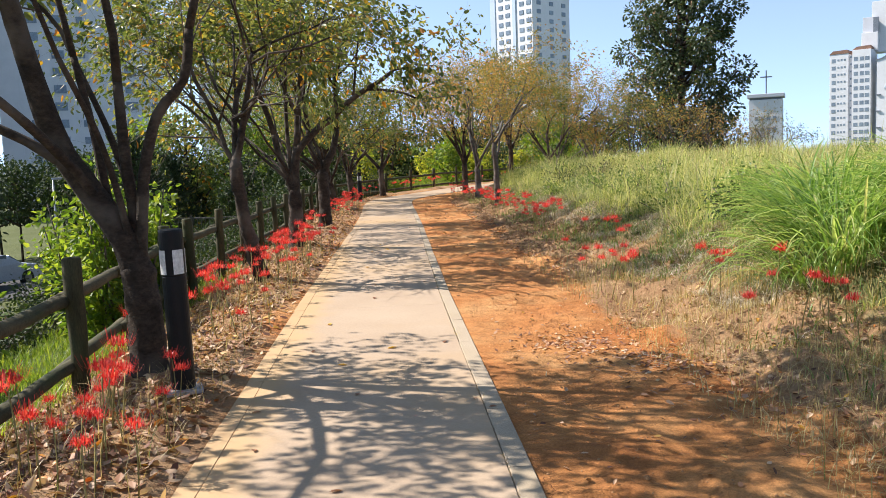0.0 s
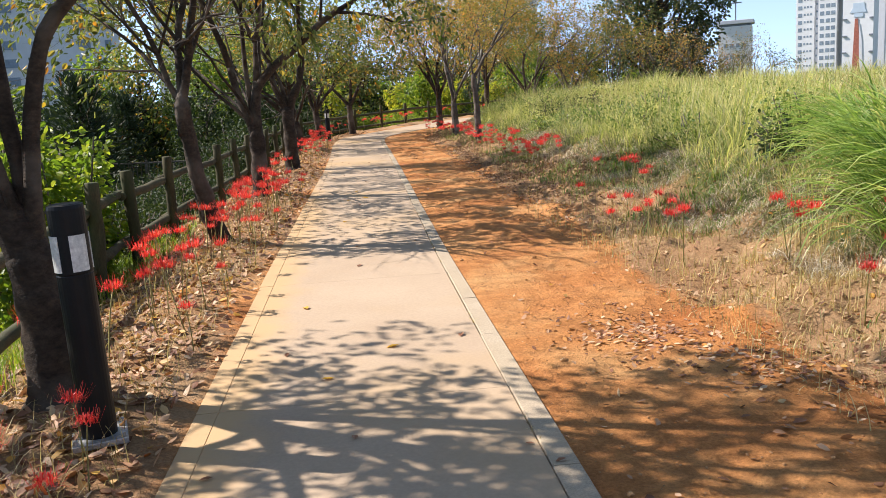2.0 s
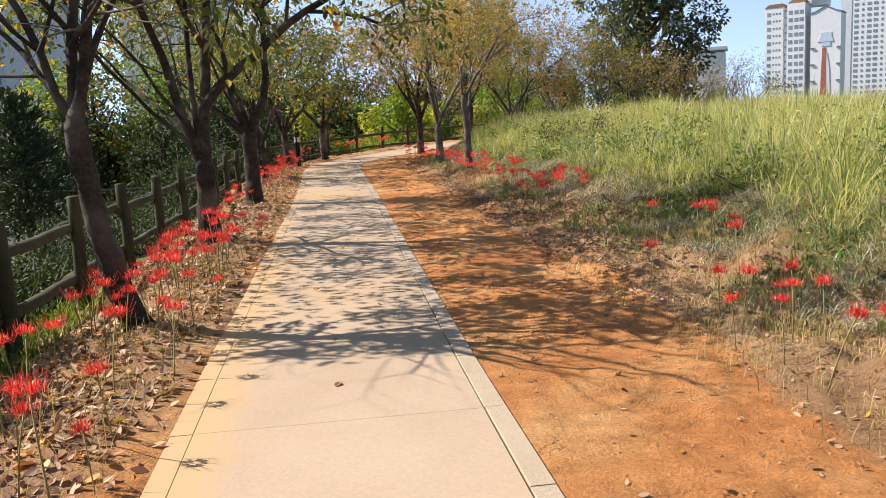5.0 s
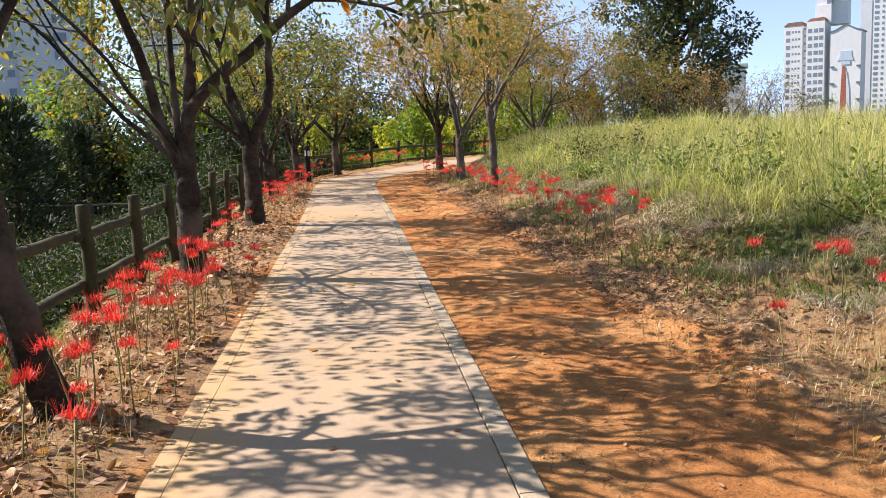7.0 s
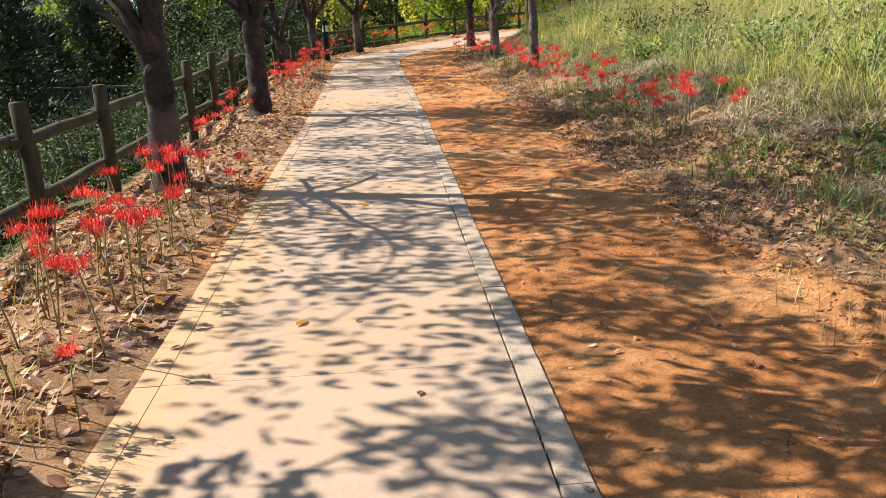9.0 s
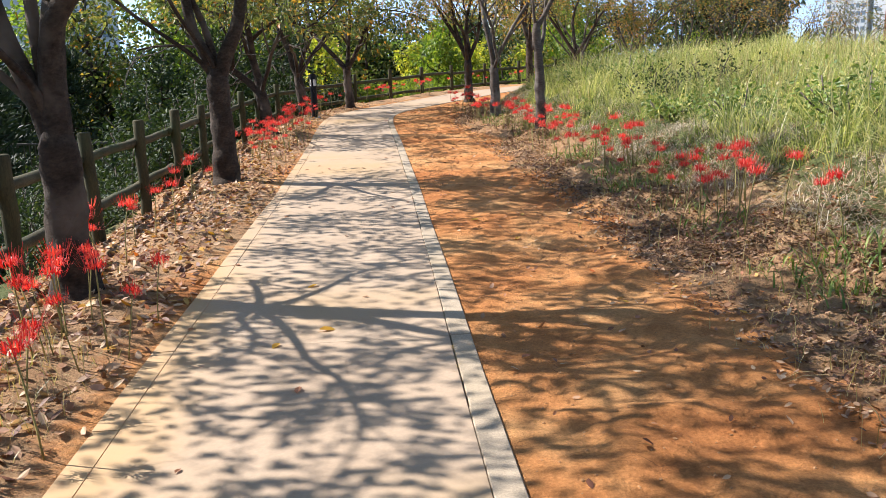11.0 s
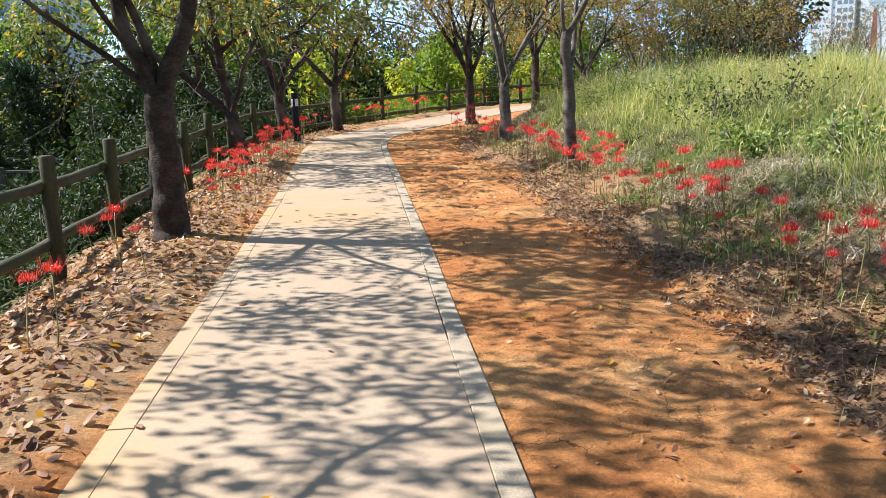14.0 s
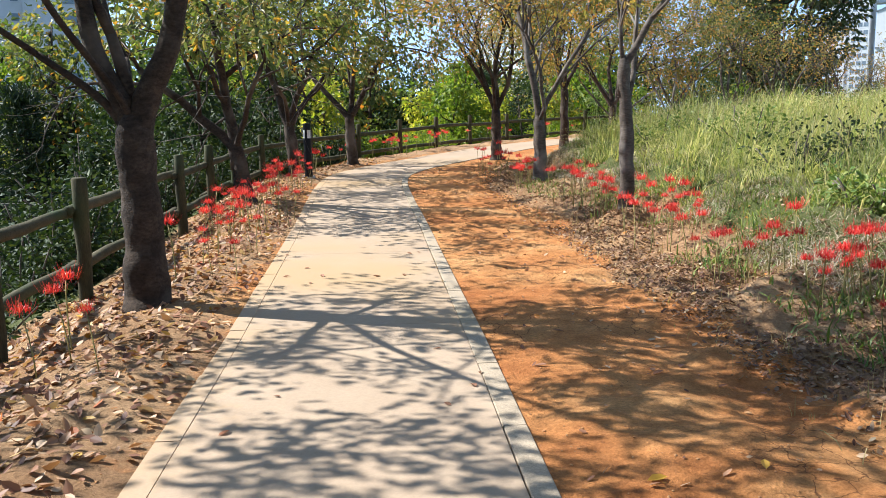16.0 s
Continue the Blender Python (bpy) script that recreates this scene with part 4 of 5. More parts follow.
# tall grass over the bank, in tufts
vs, fs, count = [], [], 0
for tufts, each, s0, s1, d0, d1, w in ((3800, 26, 2, 42, 3.7, 10.5, 0.0046), (2300, 18, -2, 46, 8.0, 24, 0.008), (1300, 12, 6, 70, 20, 55, 0.018)):
    if d1 <= 11:
        tx, ty, td = scatter(tufts, s0, s1, d0, d1)
    else:
        tx, ty = rng.uniform(d0 - 2, d1 - 2, tufts), rng.uniform(s0, s1 + 12, tufts)
        td = offset(tx, ty)
    keep = (td > 3.65 + 0.9 * value_noise(tx * 0.8, ty * 0.8, 17)) & (rng.uniform(0, 1, tufts) < np.interp(td, [3.9, 4.8], [0.6, 1]))
    tx, ty, td = tx[keep], ty[keep], td[keep]
    th = np.interp(td, [3.7, 4.3, 5.6, 8, 20], [0.25, 0.5, 0.72, 0.78, 0.66]) * (0.25 + 0.8 * value_noise(tx * 0.7, ty * 0.7, 21) + 0.55 * value_noise(tx * 2.1, ty * 2.1, 22)) * rng.uniform(0.7, 1.3, len(tx))
    n = len(tx) * each
    a = rng.uniform(0, 6.283, n)
    q = np.repeat(rng.uniform(0.08, 0.3, len(tx)), each) * np.sqrt(rng.uniform(0, 1, n)) * (1 if d1 < 11 else 2)
    x, y = np.repeat(tx, each) + np.cos(a) * q, np.repeat(ty, each) + np.sin(a) * q
    d = offset(x, y)
    hgt = np.repeat(th, each) * rng.uniform(0.55, 1.2, n)
    v, f = blades(x, y, land(x, y, d) - 0.03, hgt, w * rng.uniform(0.5, 1.5, n), rng.uniform(0.15, 1.6, n), rng, a + rng.normal(0, 1.0, n))
    vs.append(v)
    fs += [tuple(i + count for i in k) for k in f]
    count += len(v)
stuff("tall_grass", np.vstack(vs), fs, M_GRASS, "tall yellow-green seeding grass covering the bank", "tall grass")
# thin seeding stalks above the grass
x, y, d = scatter(7000, 2, 44, 5.0, 14)
v, f = blades(x, y, land(x, y, d) + 0.1, rng.uniform(0.45, 0.85, len(x)), rng.uniform(0.0016, 0.0035, len(x)), rng.uniform(0.05, 0.5, len(x)), rng)
stuff("seeding_stalks", v, f, M_STRAW, "thin pale seeding stalks standing above the grass", "grass stalks")

# green grass below the fence
x, y, d = scatter(22000, 1.0, 14, -5.5, -2.3)
v, f = blades(x, y, land(x, y, d) - 0.01, rng.uniform(0.08, 0.3, len(x)), rng.uniform(0.003, 0.006, len(x)), rng.uniform(0.2, 0.9, len(x)), rng)
stuff("slope_grass", v, f, M_LEAF_FRESH, "bright green grass on the slope behind the fence", "grass")


# broad weed leaves in the grass
x, y, d = scatter(20000, 2, 44, 4.4, 10)
keep = value_noise(x * 0.9, y * 0.9, 44) > 0.5
x, y, d = x[keep], y[keep], d[keep]
pos = np.stack([x, y, land(x, y, d) + rng.uniform(0.05, 0.62, len(x)) * np.interp(d, [4.4, 6], [0.5, 1])], 1)
v, f = leaves(pos, rng.normal(0, 1, (len(x), 3)) + np.array([0, 0, 0.5]), 0.06, 0.024, rng, 0.3, 0.1)
stuff("weed_leaves", v, f, M_GRASS, "broad green weed leaves growing through the grass", "weeds")


# silver grass tufts
def arching(root, length, half, heading, bow, rng, joints=7):
    """Long strap leaves that rise, bow over and hang at the tip, folded along the middle."""
    n = len(root)
    out = np.stack([np.cos(heading), np.sin(heading), np.zeros(n)], 1)
    side = np.stack([-np.sin(heading), np.cos(heading), np.zeros(n)], 1)
    start = rng.uniform(0.1, 0.75, n)
    p, rows = root.copy(), []
    for k in range(joints):
        t = k / (joints - 1)
        lean = start + (0.5 + 1.9 * bow) * t ** 1.3
        w = (half * (0.7 + 0.6 * t if t < 0.5 else 1.0 - 0.92 * (2 * t - 1) ** 1.6))[:, None]
        fold = np.stack([np.zeros(n), np.zeros(n), 0.45 * w[:, 0]], 1)
        rows += [p - side * w + fold, p.copy(), p + side * w + fold]
        p = p + (out * np.sin(lean)[:, None] + np.array([0, 0, 1.0]) * np.cos(lean)[:, None]) * (length / (joints - 1))[:, None]
    v = np.stack(rows, 1)
    quads = [(3 * k + j, 3 * k + j + 1, 3 * k + j + 4, 3 * k + j + 3) for k in range(joints - 1) for j in (0, 1)]
    f = ((np.arange(n) * 3 * joints)[:, None, None] + np.array(quads)[None]).reshape(-1, 4)
    return v.reshape(-1, 3), f


def silver_grass(px, py, n, h, seed):
    r = np.random.default_rng(seed)
    a = r.uniform(0, 6.283, n)
    q = 0.55 * np.sqrt(r.uniform(0, 1, n))
    x, y = px + np.cos(a) * q, py + np.sin(a) * q
    z = land(x, y) - 0.03
    v, f = arching(np.stack([x, y, z], 1), h * r.uniform(0.55, 1.2, n), r.uniform(0.006, 0.0125, n), a + r.normal(0, 0.4, n), r.uniform(0.3, 1.0, n) ** 0.7, r)
    root = new("silver_grass")
    tagged(root, "large arching tuft of bright green silver grass on the bank", "grass tuft", "silver grass tufts")
    child("blades", mesh_from("blades", v, f, M_TUFT), root)["kind"] = "stuff"


for i, (px, py, n, h) in enumerate([(3.85, 7.9, 1300, 1.35), (4.3, 9.2, 1200, 1.4), (4.8, 7.3, 1200, 1.5), (5.4, 8.6, 1100, 1.5), (4.9, 10.6, 1000, 1.3), (6.0, 7.2, 1000, 1.5), (5.7, 11.8, 800, 1.2)]):
    silver_grass(px - 0.2, py - 0.25, int(n * 0.5), h * 0.86, 300 + i)


def leafy_clump(name, px, py, w, h, n, leaf, mat, label, category, seed, z=None, group=""):
    """A low broad-leaved plant or shrub with stems."""
    r = np.random.default_rng(seed)
    root = new(name)
    root.location = (px, py, float(land(px, py)[0]) - 0.02 if z is None else z)
    tagged(root, label, category, group)
    lines, pos, way = [], [], []
    stems = max(9, int(14 * w))
    for k in range(stems):
        a, q = r.uniform(0, 6.283), math.sqrt(r.uniform(0.02, 1))
        lean = Vector((math.cos(a) * w * q, math.sin(a) * w * q, 0))
        hh = h * r.uniform(0.6, 1.1) * (1.1 - 0.45 * q)
        p = [(lean * (0.25 + 0.75 * t) + Vector((r.normal(0, .02), r.normal(0, .02), hh * t)), 0.008 + 0.02 * min(h, 3) / 3 * (1 - t)) for t in (0, .35, .7, 1)]
        lines.append(p)
        m = n // stems
        t = r.uniform(0.12, 1.05, m)
        base = np.array([tuple(p[0][0])]) * (1 - t[:, None]) + np.array([tuple(p[3][0])]) * t[:, None]
        out = r.normal(0, 1, (m, 3))
        out /= np.linalg.norm(out, axis=1, keepdims=True)
        pos.append(base + out * (r.uniform(0.05, 0.26, m) * (0.5 + 0.6 * w))[:, None])
        way.append(out + np.array([0, 0, 0.1]))
    child("stem_growth", mesh_from("stem_growth", *tubes(lines, 5), M_TWIG, True), root)["kind"] = "stuff"
    v, f = leaves(np.vstack(pos), np.vstack(way), leaf, leaf * 0.55, r, 0.3, 0.35)
    v[:, 2] = np.maximum(v[:, 2], 0.0)
    child("foliage", mesh_from("foliage", v, f, mat), root)
    return root


for i, (s, d, w, h) in enumerate([(10.5, 4.6, .5, .5), (14, 4.9, .6, .55), (16.5, 4.9, .5, .5), (18.5, 5.0, .7, .6), (21, 4.9, .6, .55), (24.5, 5.0, .7, .7), (22.3, 4.5, .4, .35),
                                  (27, 5.6, .8, .7), (29, 4.9, .6, .6), (19.2, 6.2, .7, .8), (25.5, 6.4, .8, .8), (12.3, 5.6, .6, .7)]):
    px, py, _ = at(s, d)
    leafy_clump("weed_clump", px, py, w, h, 700, 0.06, M_WEED if i % 5 else M_LEAF_DARK, "leafy green weed clump at the edge of the bank", "weed clump", 500 + i, group="weed clumps on the bank")


# ---- red spider lilies ----
def lily_meshes(seed):
    r = random.Random(seed)
    vs, fs = [], []
    for k in range(7):
        a = 2 * math.pi * k / 7 + r.uniform(-.3, .3)
        o = Vector((math.cos(a), math.sin(a), 0))
        c = o * 0.028 + Vector((0, 0, 0.012))
        for j in range(6):
            b = 2 * math.pi * j / 6 + r.uniform(-.3, .3)
            q = (o * (0.75 + 0.5 * math.cos(b)) + o.cross(Vector((0, 0, 1))) * math.sin(b) + Vector((0, 0, 0.75 + r.uniform(-.3, .3) - 0.4 * math.cos(b)))).normalized()
            s = q.cross(Vector((0, 0, 1))).normalized() * 0.0042
            st = len(vs)
            for t, w, lift in ((0, .4, 0), (0.35, 1.1, 0.006), (0.7, 0.9, 0.003), (1.0, 0.25, -0.016)):
                p = c + q * 0.052 * t + Vector((0, 0, lift))
                if t > 0.6:
                    p += (Vector((0, 0, 0.3)) - q) * 0.016 * (t - 0.6)
                vs += [p - s * w, p + s * w]
            fs += [(st + 2 * i, st + 2 * i + 1, st + 2 * i + 3, st + 2 * i + 2) for i in range(3)]
        for j in range(5):
            q = (o * r.uniform(0.7, 1.3) + Vector((r.gauss(0, .45), r.gauss(0, .45), r.uniform(-.1, .5))))
            s = Vector((-q.y, q.x, 0)).normalized() * 0.0011
            p1, p2 = c + q * 0.042, c + q * 0.062 + Vector((0, 0, 0.03))
            st = len(vs)
            vs += [c - s, c + s, p1 - s, p1 + s, p2 - s, p2 + s]
            fs += [(st, st + 1, st + 3, st + 2), (st + 2, st + 3, st + 5, st + 4)]
    head = mesh_from("flower", vs, fs, M_PETAL)
    bend = Vector((r.uniform(-.05, .05), r.uniform(-.05, .05), 0))
    pts = [(bend * t * t + Vector((0, 0, 0.47 * t)), 0.0062 - 0.0014 * t) for t in (0, .3, .6, .85, 1)]
    stem = mesh_from("stem", *tubes([pts], 5), M_STEM, True)
    return head, stem, bend


LILIES = []
for i in range(5):
    head, stem, bend = lily_meshes(900 + i)
    LILIES.append((head, stem, bend))
first = {}
lr = random.Random(41)


def lily(px, py, tall):
    k = lr.randrange(5)
    m = pose(px, py, float(land(px, py)[0]) - 0.015, lr.gauss(0, 5), lr.gauss(0, 5), lr.uniform(0, 360)) @ Matrix.Scale(tall, 4)
    if k not in first:
        head, stem, bend = LILIES[k]
        root = new("red_spider_lily")
        tagged(root, "red spider lily in bloom on a bare leafless stem", "flower", "red spider lilies along the path")
        child("stem", stem, root)
        child("flower", head, root, m=Matrix.Translation(bend + Vector((0, 0, 0.455))) @ Matrix.Scale(lr.uniform(0.95, 1.1), 4) @ Matrix.Diagonal((0.95, 0.95, 1.55, 1)))
        first[k] = root
        root.matrix_basis = m
    else:
        first[k].scale = (1, 1, 1)
        keep_m = m
        ob = copy_thing(first[k], keep_m)
        ob.matrix_basis = m


DRIFTS = [(3.3, 5.3, -1.8, -1.05, 32), (6.3, 8.6, -1.75, -1.0, 14), (8.6, 11.2, -1.8, -1.05, 20), (10.4, 13.6, -1.75, -1.0, 25), (13.6, 15.6, -1.8, -1.05, 24),
          (15.8, 19.5, -2.0, -1.1, 9), (19.5, 21.5, -1.8, -1.2, 5), (22.4, 26.5, -1.75, -1.0, 42), (26.5, 31, -1.7, -1.0, 34), (31.5, 38, -1.6, -1.15, 26), (38, 46, -1.6, -1.2, 18),
          (5.5, 8.5, 2.85, 3.45, 12), (9.2, 11.4, 2.5, 3.4, 20), (11.4, 13.6, 3.1, 3.5, 12), (15.2, 18.6, 3.1, 3.45, 26), (18.5, 21.5, 3.15, 3.5, 20), (21.0, 24.5, 2.85, 3.45, 34),
          (24.8, 27.5, 2.8, 3.3, 26), (27.5, 31, 2.6, 3.1, 22), (31, 35, 2.2, 2.8, 14)]
for s0, s1, d0, d1, n in DRIFTS:
    nests = [(lr.uniform(s0, s1), lr.uniform(d0, d1)) for _ in range(max(2, n // 6))]
    for i in range(int(n * ((0.9 if s0 < 31 else 1.3) if d0 < 0 else (1.0 if s0 < 6 else 0.55 if s0 < 12 else 0.9)))):
        cs, cd = lr.choice(nests)
        s, d = (cs + lr.gauss(0, .34), cd + lr.gauss(0, .16)) if lr.random() < 0.6 else (lr.uniform(s0, s1), lr.uniform(d0, d1))
        d = min(max(d, d0 - .1), d1 + .1)
        px, py, _ = at(s, d)
        lily(px, py, lr.uniform(0.6, 0.8) if s < 5.6 and d < 0 else lr.uniform(0.68, 1.05))


# ---- single leaves on the path ----
def make_leaf(mat, name, label):
    bm = bmesh.new()
    outline = [(-.045, 0, 0), (-.02, .018, .006), (.012, .021, .008), (.045, 0, .004), (.012, -.021, .012), (-.02, -.018, .009)]
    ring = [bm.verts.new(p) for p in outline]
    mid = [bm.verts.new((-.015, 0, 0)), bm.verts.new((.015, 0, 0))]
    for q in ((ring[0], mid[0], ring[1]), (ring[1], mid[0], mid[1], ring[2]), (ring[2], mid[1], ring[3]), (ring[3], mid[1], ring[4]), (ring[4], mid[1], mid[0], ring[5]), (ring[5], mid[0], ring[0])):
        bm.faces.new(q)
    me = bpy.data.meshes.new(name)
    bm.to_mesh(me)
    bm.free()
    me.materials.append(mat)
    ob = new(name, me)
    tagged(ob, label, "fallen leaf", "fallen leaves on the path")
    return ob


yellow_leaf = make_leaf(M_YLEAF, "fallen_leaf", "single yellow-orange fallen leaf lying on the ground")
brown_leaf = make_leaf(M_LITTER, "fallen_leaf", "single dry brown fallen leaf lying on the path")
yellow_leaf.matrix_basis = pose(-0.45, 6.9, 0.006, 0, 0, 30)
brown_leaf.matrix_basis = pose(-0.8, 9.6, 0.006, 0, 0, 80)
for px, py in [(-1.12, 8.05), (-0.8, 6.35), (-1.14, 12.6), (-1.0, 15.2), (-1.25, 14.95), (-1.2, 16.2), (0.5, 18.4), (0.75, 15.4), (-2.35, 18.7), (-2.5, 19.2), (-2.25, 18.2), (0.05, 18.35), (0.35, 17.5)]:
    copy_thing(yellow_leaf, pose(px, py, max(float(land(px, py)[0]), 0) + 0.008, lr.uniform(-8, 8), lr.uniform(-8, 8), lr.uniform(0, 360)) @ Matrix.Scale(lr.uniform(0.8, 1.15), 4))
for i in range(60):
    s, d = lr.uniform(2, 24), lr.uniform(-0.8, 2.2)
    px, py, _ = at(s, d)
    copy_thing(brown_leaf, pose(px, py, max(float(land(px, py)[0]), 0 if d < .86 else -1) + float(rise(py)) * (d < .86) + 0.008, lr.uniform(-8, 8), lr.uniform(-8, 8), lr.uniform(0, 360)) @ Matrix.Scale(lr.uniform(0.45, 0.9), 4))


# ---- woods, shrubs and buildings around ----
def bushy_tree(name, x, y, h, w, mat, n, leaf, seed, label, low=0.25, z=None, blobs=14, bark=None, category="tree", group="trees around the path", slim=1.0, sparse=0.9, rad=(0.28, 0.5)):
    """A tree further off: trunk, limbs up into clumps, and leaves about the clumps."""
    r, q = np.random.default_rng(seed), random.Random(seed)
    root = new(name)
    root.location = (x, y, (float(land(x, y)[0]) if z is None else z) - 0.05)
    tagged(root, label, category, group)
    centres = []
    lines = [[(Vector((0, 0, 0)), 0.03 * h * slim), (Vector((q.uniform(-.1, .1), q.uniform(-.1, .1), h * 0.35)), 0.022 * h * slim), (Vector((q.uniform(-.2, .2), q.uniform(-.2, .2), h * 0.85)), 0.006 * h)]]
    for k in range(blobs):
        t = (k + q.uniform(0.2, 0.8)) / blobs
        a = k * 2.4 + q.uniform(-.4, .4)
        wide = w * math.sin(math.pi * min(1, (0.18 + 0.8 * t))) ** 0.7 * q.uniform(0.35, 0.9)
        c = Vector((math.cos(a) * wide, math.sin(a) * wide, h * (low + (0.95 - low) * t)))
        centres.append((c, w * q.uniform(*rad)))
        s = Vector((0, 0, max(h * 0.15, c.z - wide * 0.8)))
        lines.append([(s, 0.010 * h), (s.lerp(c, 0.5) + Vector((0, 0, -0.04 * h)), 0.006 * h), (c, 0.003 * h)])
    child("trunk", mesh_from("trunk", *tubes(lines, 7), bark or M_BARK, True), root)
    per = n // blobs
    pos, way = [], []
    for c, rad in centres:
        o = r.normal(0, 1, (per, 3))
        o /= np.linalg.norm(o, axis=1, keepdims=True)
        pos.append(np.array(tuple(c)) + o * (rad * r.uniform(0.2, 1.0, per) ** 0.5)[:, None] * np.array([1.15, 1.15, sparse]))
        way.append(o + r.normal(0, 0.5, (per, 3)))
    v, f = leaves(np.vstack(pos), np.vstack(way), leaf, leaf * 0.55, r, 0.3, 0.4)
    child("crown", mesh_from("crown", v, f, mat), root)
    return root


def pine(x, y, h, w, seed, z=None):
    r = np.random.default_rng(seed)
    root = new("pine_tree")
    root.location = (x, y, (float(land(x, y)[0]) if z is None else z) - 0.05)
    tagged(root, "dark green pine tree standing below the fence", "pine tree", "pines below the fence")
    lines = [[(Vector((0, 0, 0)), 0.02 * h), (Vector((0.05, 0, h * 0.5)), 0.014 * h), (Vector((0, 0.05, h)), 0.004 * h)]]
    pos, way = [], []
    for k in range(26):
        t = 0.14 + 0.84 * k / 25
        a = k * 2.4
        L = w * (1.05 - t) ** 0.7 * r.uniform(0.7, 1.1)
        e = Vector((math.cos(a) * L, math.sin(a) * L, h * t + L * 0.12))
        lines.append([(Vector((0, 0, h * t)), 0.007 * h), (e, 0.003 * h)])
        m = 130
        u = r.uniform(0.15, 1.05, m)[:, None]
        pos.append(np.array([[0, 0, h * t]]) * (1 - u) + np.array([tuple(e)]) * u + r.normal(0, 0.13 * w, (m, 3)) * np.array([1, 1, 0.5]))
        way.append(np.array([[e.x, e.y, 0.4]]) / max(L, .1) + r.normal(0, 0.6, (m, 3)))
    child("trunk", mesh_from("trunk", *tubes(lines, 7), M_BARK, True), root)
    v, f = leaves(np.vstack(pos), np.vstack(way), 0.28, 0.062, r, 0.2, -0.1)
    child("crown", mesh_from("crown", v, f, M_PINE), root)


def bearing(deg, dist):
    return dist * math.sin(radians(deg)), dist * math.cos(radians(deg))


br = random.Random(8)
# leafy shrubs just behind the fence; dark ones past s 13 carry tree shade in their colour
for i, (s, d, w, h, mat, leaf) in enumerate([
        (8.0, -4.4, .8, 2.0, M_LEAF_FRESH, .10), (10.0, -3.15, .45, 2.2, M_LEAF_FRESH, .09), (10.9, -3.1, .5, 2.5, M_LEAF_FRESH, .10), (11.8, -3.35, .55, 2.4, M_LEAF_FRESH, .10), (11.3, -3.8, .8, 1.9, M_LEAF_FRESH, .10),
        (12.6, -4.3, 1.0, 2.2, M_LEAF_FRESH, .10), (14.2, -4.6, 1.0, 1.6, M_LEAF_DARK, .09), (10.6, -3.3, .6, 1.1, M_LEAF_DARK, .08),
        (25.5, -3.6, .9, 1.5, M_LEAF_DARK, .09), (28.0, -3.8, 1.1, 2.0, M_LEAF_DARK, .09), (30.5, -3.6, 1.0, 1.9, M_LEAF_DARK, .09), (33.0, -3.4, 1.0, 1.5, M_LEAF_DARK, .09),
        (35.0, -3.4, 1.0, 1.4, M_LEAF_DARK, .09), (37.0, -3.3, 1.0, 1.3, M_LEAF_DARK, .09), (39.5, -3.4, 1.0, 1.1, M_LEAF_FRESH, .09), (42.0, -3.4, 1.0, 1.1, M_LEAF_FRESH, .09), (45.0, -3.4, 1.0, 1.2, M_LEAF_FRESH, .09),
        (48.0, -3.4, 1.0, 1.2, M_LEAF_FRESH, .09)]):
    px, py, _ = at(s, d)
    leafy_clump("shrub", px, py, w, h, 2400, leaf, mat, "leafy green shrub growing against the back of the fence", "shrub", 600 + i, group="shrubs behind the fence")
for i, s in enumerate(np.arange(13.5, 33, 1.15)):
    px, py, _ = at(float(s), -3.35 - 0.4 * br.random())
    leafy_clump("undergrowth", px, py, .7, br.uniform(.5, .95), 1100, .065, M_LEAF_DARK, "dark green undergrowth at the foot of the fence", "undergrowth", 660 + i, group="undergrowth behind the fence")
# trimmed hedge lower down
for i, s in enumerate(np.arange(12, 31, 1.6)):
    px, py, _ = at(float(s), -5.6)
    leafy_clump("hedge_plant", px, py, 1.0, 1.0, 1500, .07, M_LEAF_DARK, "dense dark green hedge plant on the lower slope", "hedge", 640 + i, group="hedge below the fence")
# yellow-green thicket beyond the bend
for i in range(26):
    s, d = br.uniform(33, 50), br.uniform(-9, -4.2)
    px, py, _ = at(s, d)
    bushy_tree("thicket_tree", px, py, br.uniform(2.6, 4.0), br.uniform(.7, 1.1), (M_LEAF_YELLOW, M_LEAF_FRESH, M_LEAF_YELLOW)[i % 3] if px > -4 else M_LEAF_DARK, 1500, .16, 700 + i,
               "slim yellow-green young tree beyond the fence" if px > -4 else "slim dark green young tree beyond the fence", .12, slim=0.5, group="thicket beyond the bend")
# dark woods to the side
for i in range(16):
    y = -2 + i * 3.1
    px, py = -9.5 - br.uniform(0, 5), y + br.uniform(-1, 1) + 8
    if not (-0.60 < px / max(py, 1) < -0.42):
        pine(px, py, br.uniform(3.6, 5.0), br.uniform(1.3, 1.9), 740 + i)
for i in range(26):
    a = i / 25
    px, py = -16 - 8 * br.random() + 4 * a, -2 + 66 * a
    if -0.60 < px / max(py, 1) < -0.43 and py < 46:
        continue
    bushy_tree("broadleaf_tree", px, py, br.uniform(4.6, 6.6), br.uniform(2.0, 2.8), (M_LEAF_DARK, M_LEAF_DARK, M_PINE)[i % 3], 2600, .23, 760 + i, "dark broadleaf tree in the wood below the path", .2)
for i in range(22):
    a = i / 21
    px, py = -14 + 21 * a, 55 + 9 * br.random() - 2 * a
    bushy_tree("broadleaf_tree", px, py, br.uniform(5.5, 8.0) - 2.6 * a, br.uniform(1.8, 2.6), (M_LEAF_FRESH, M_LEAF_DARK, M_LEAF)[i % 3], 2000, .27, 800 + i, "green broadleaf tree beyond the bend of the path", .15)
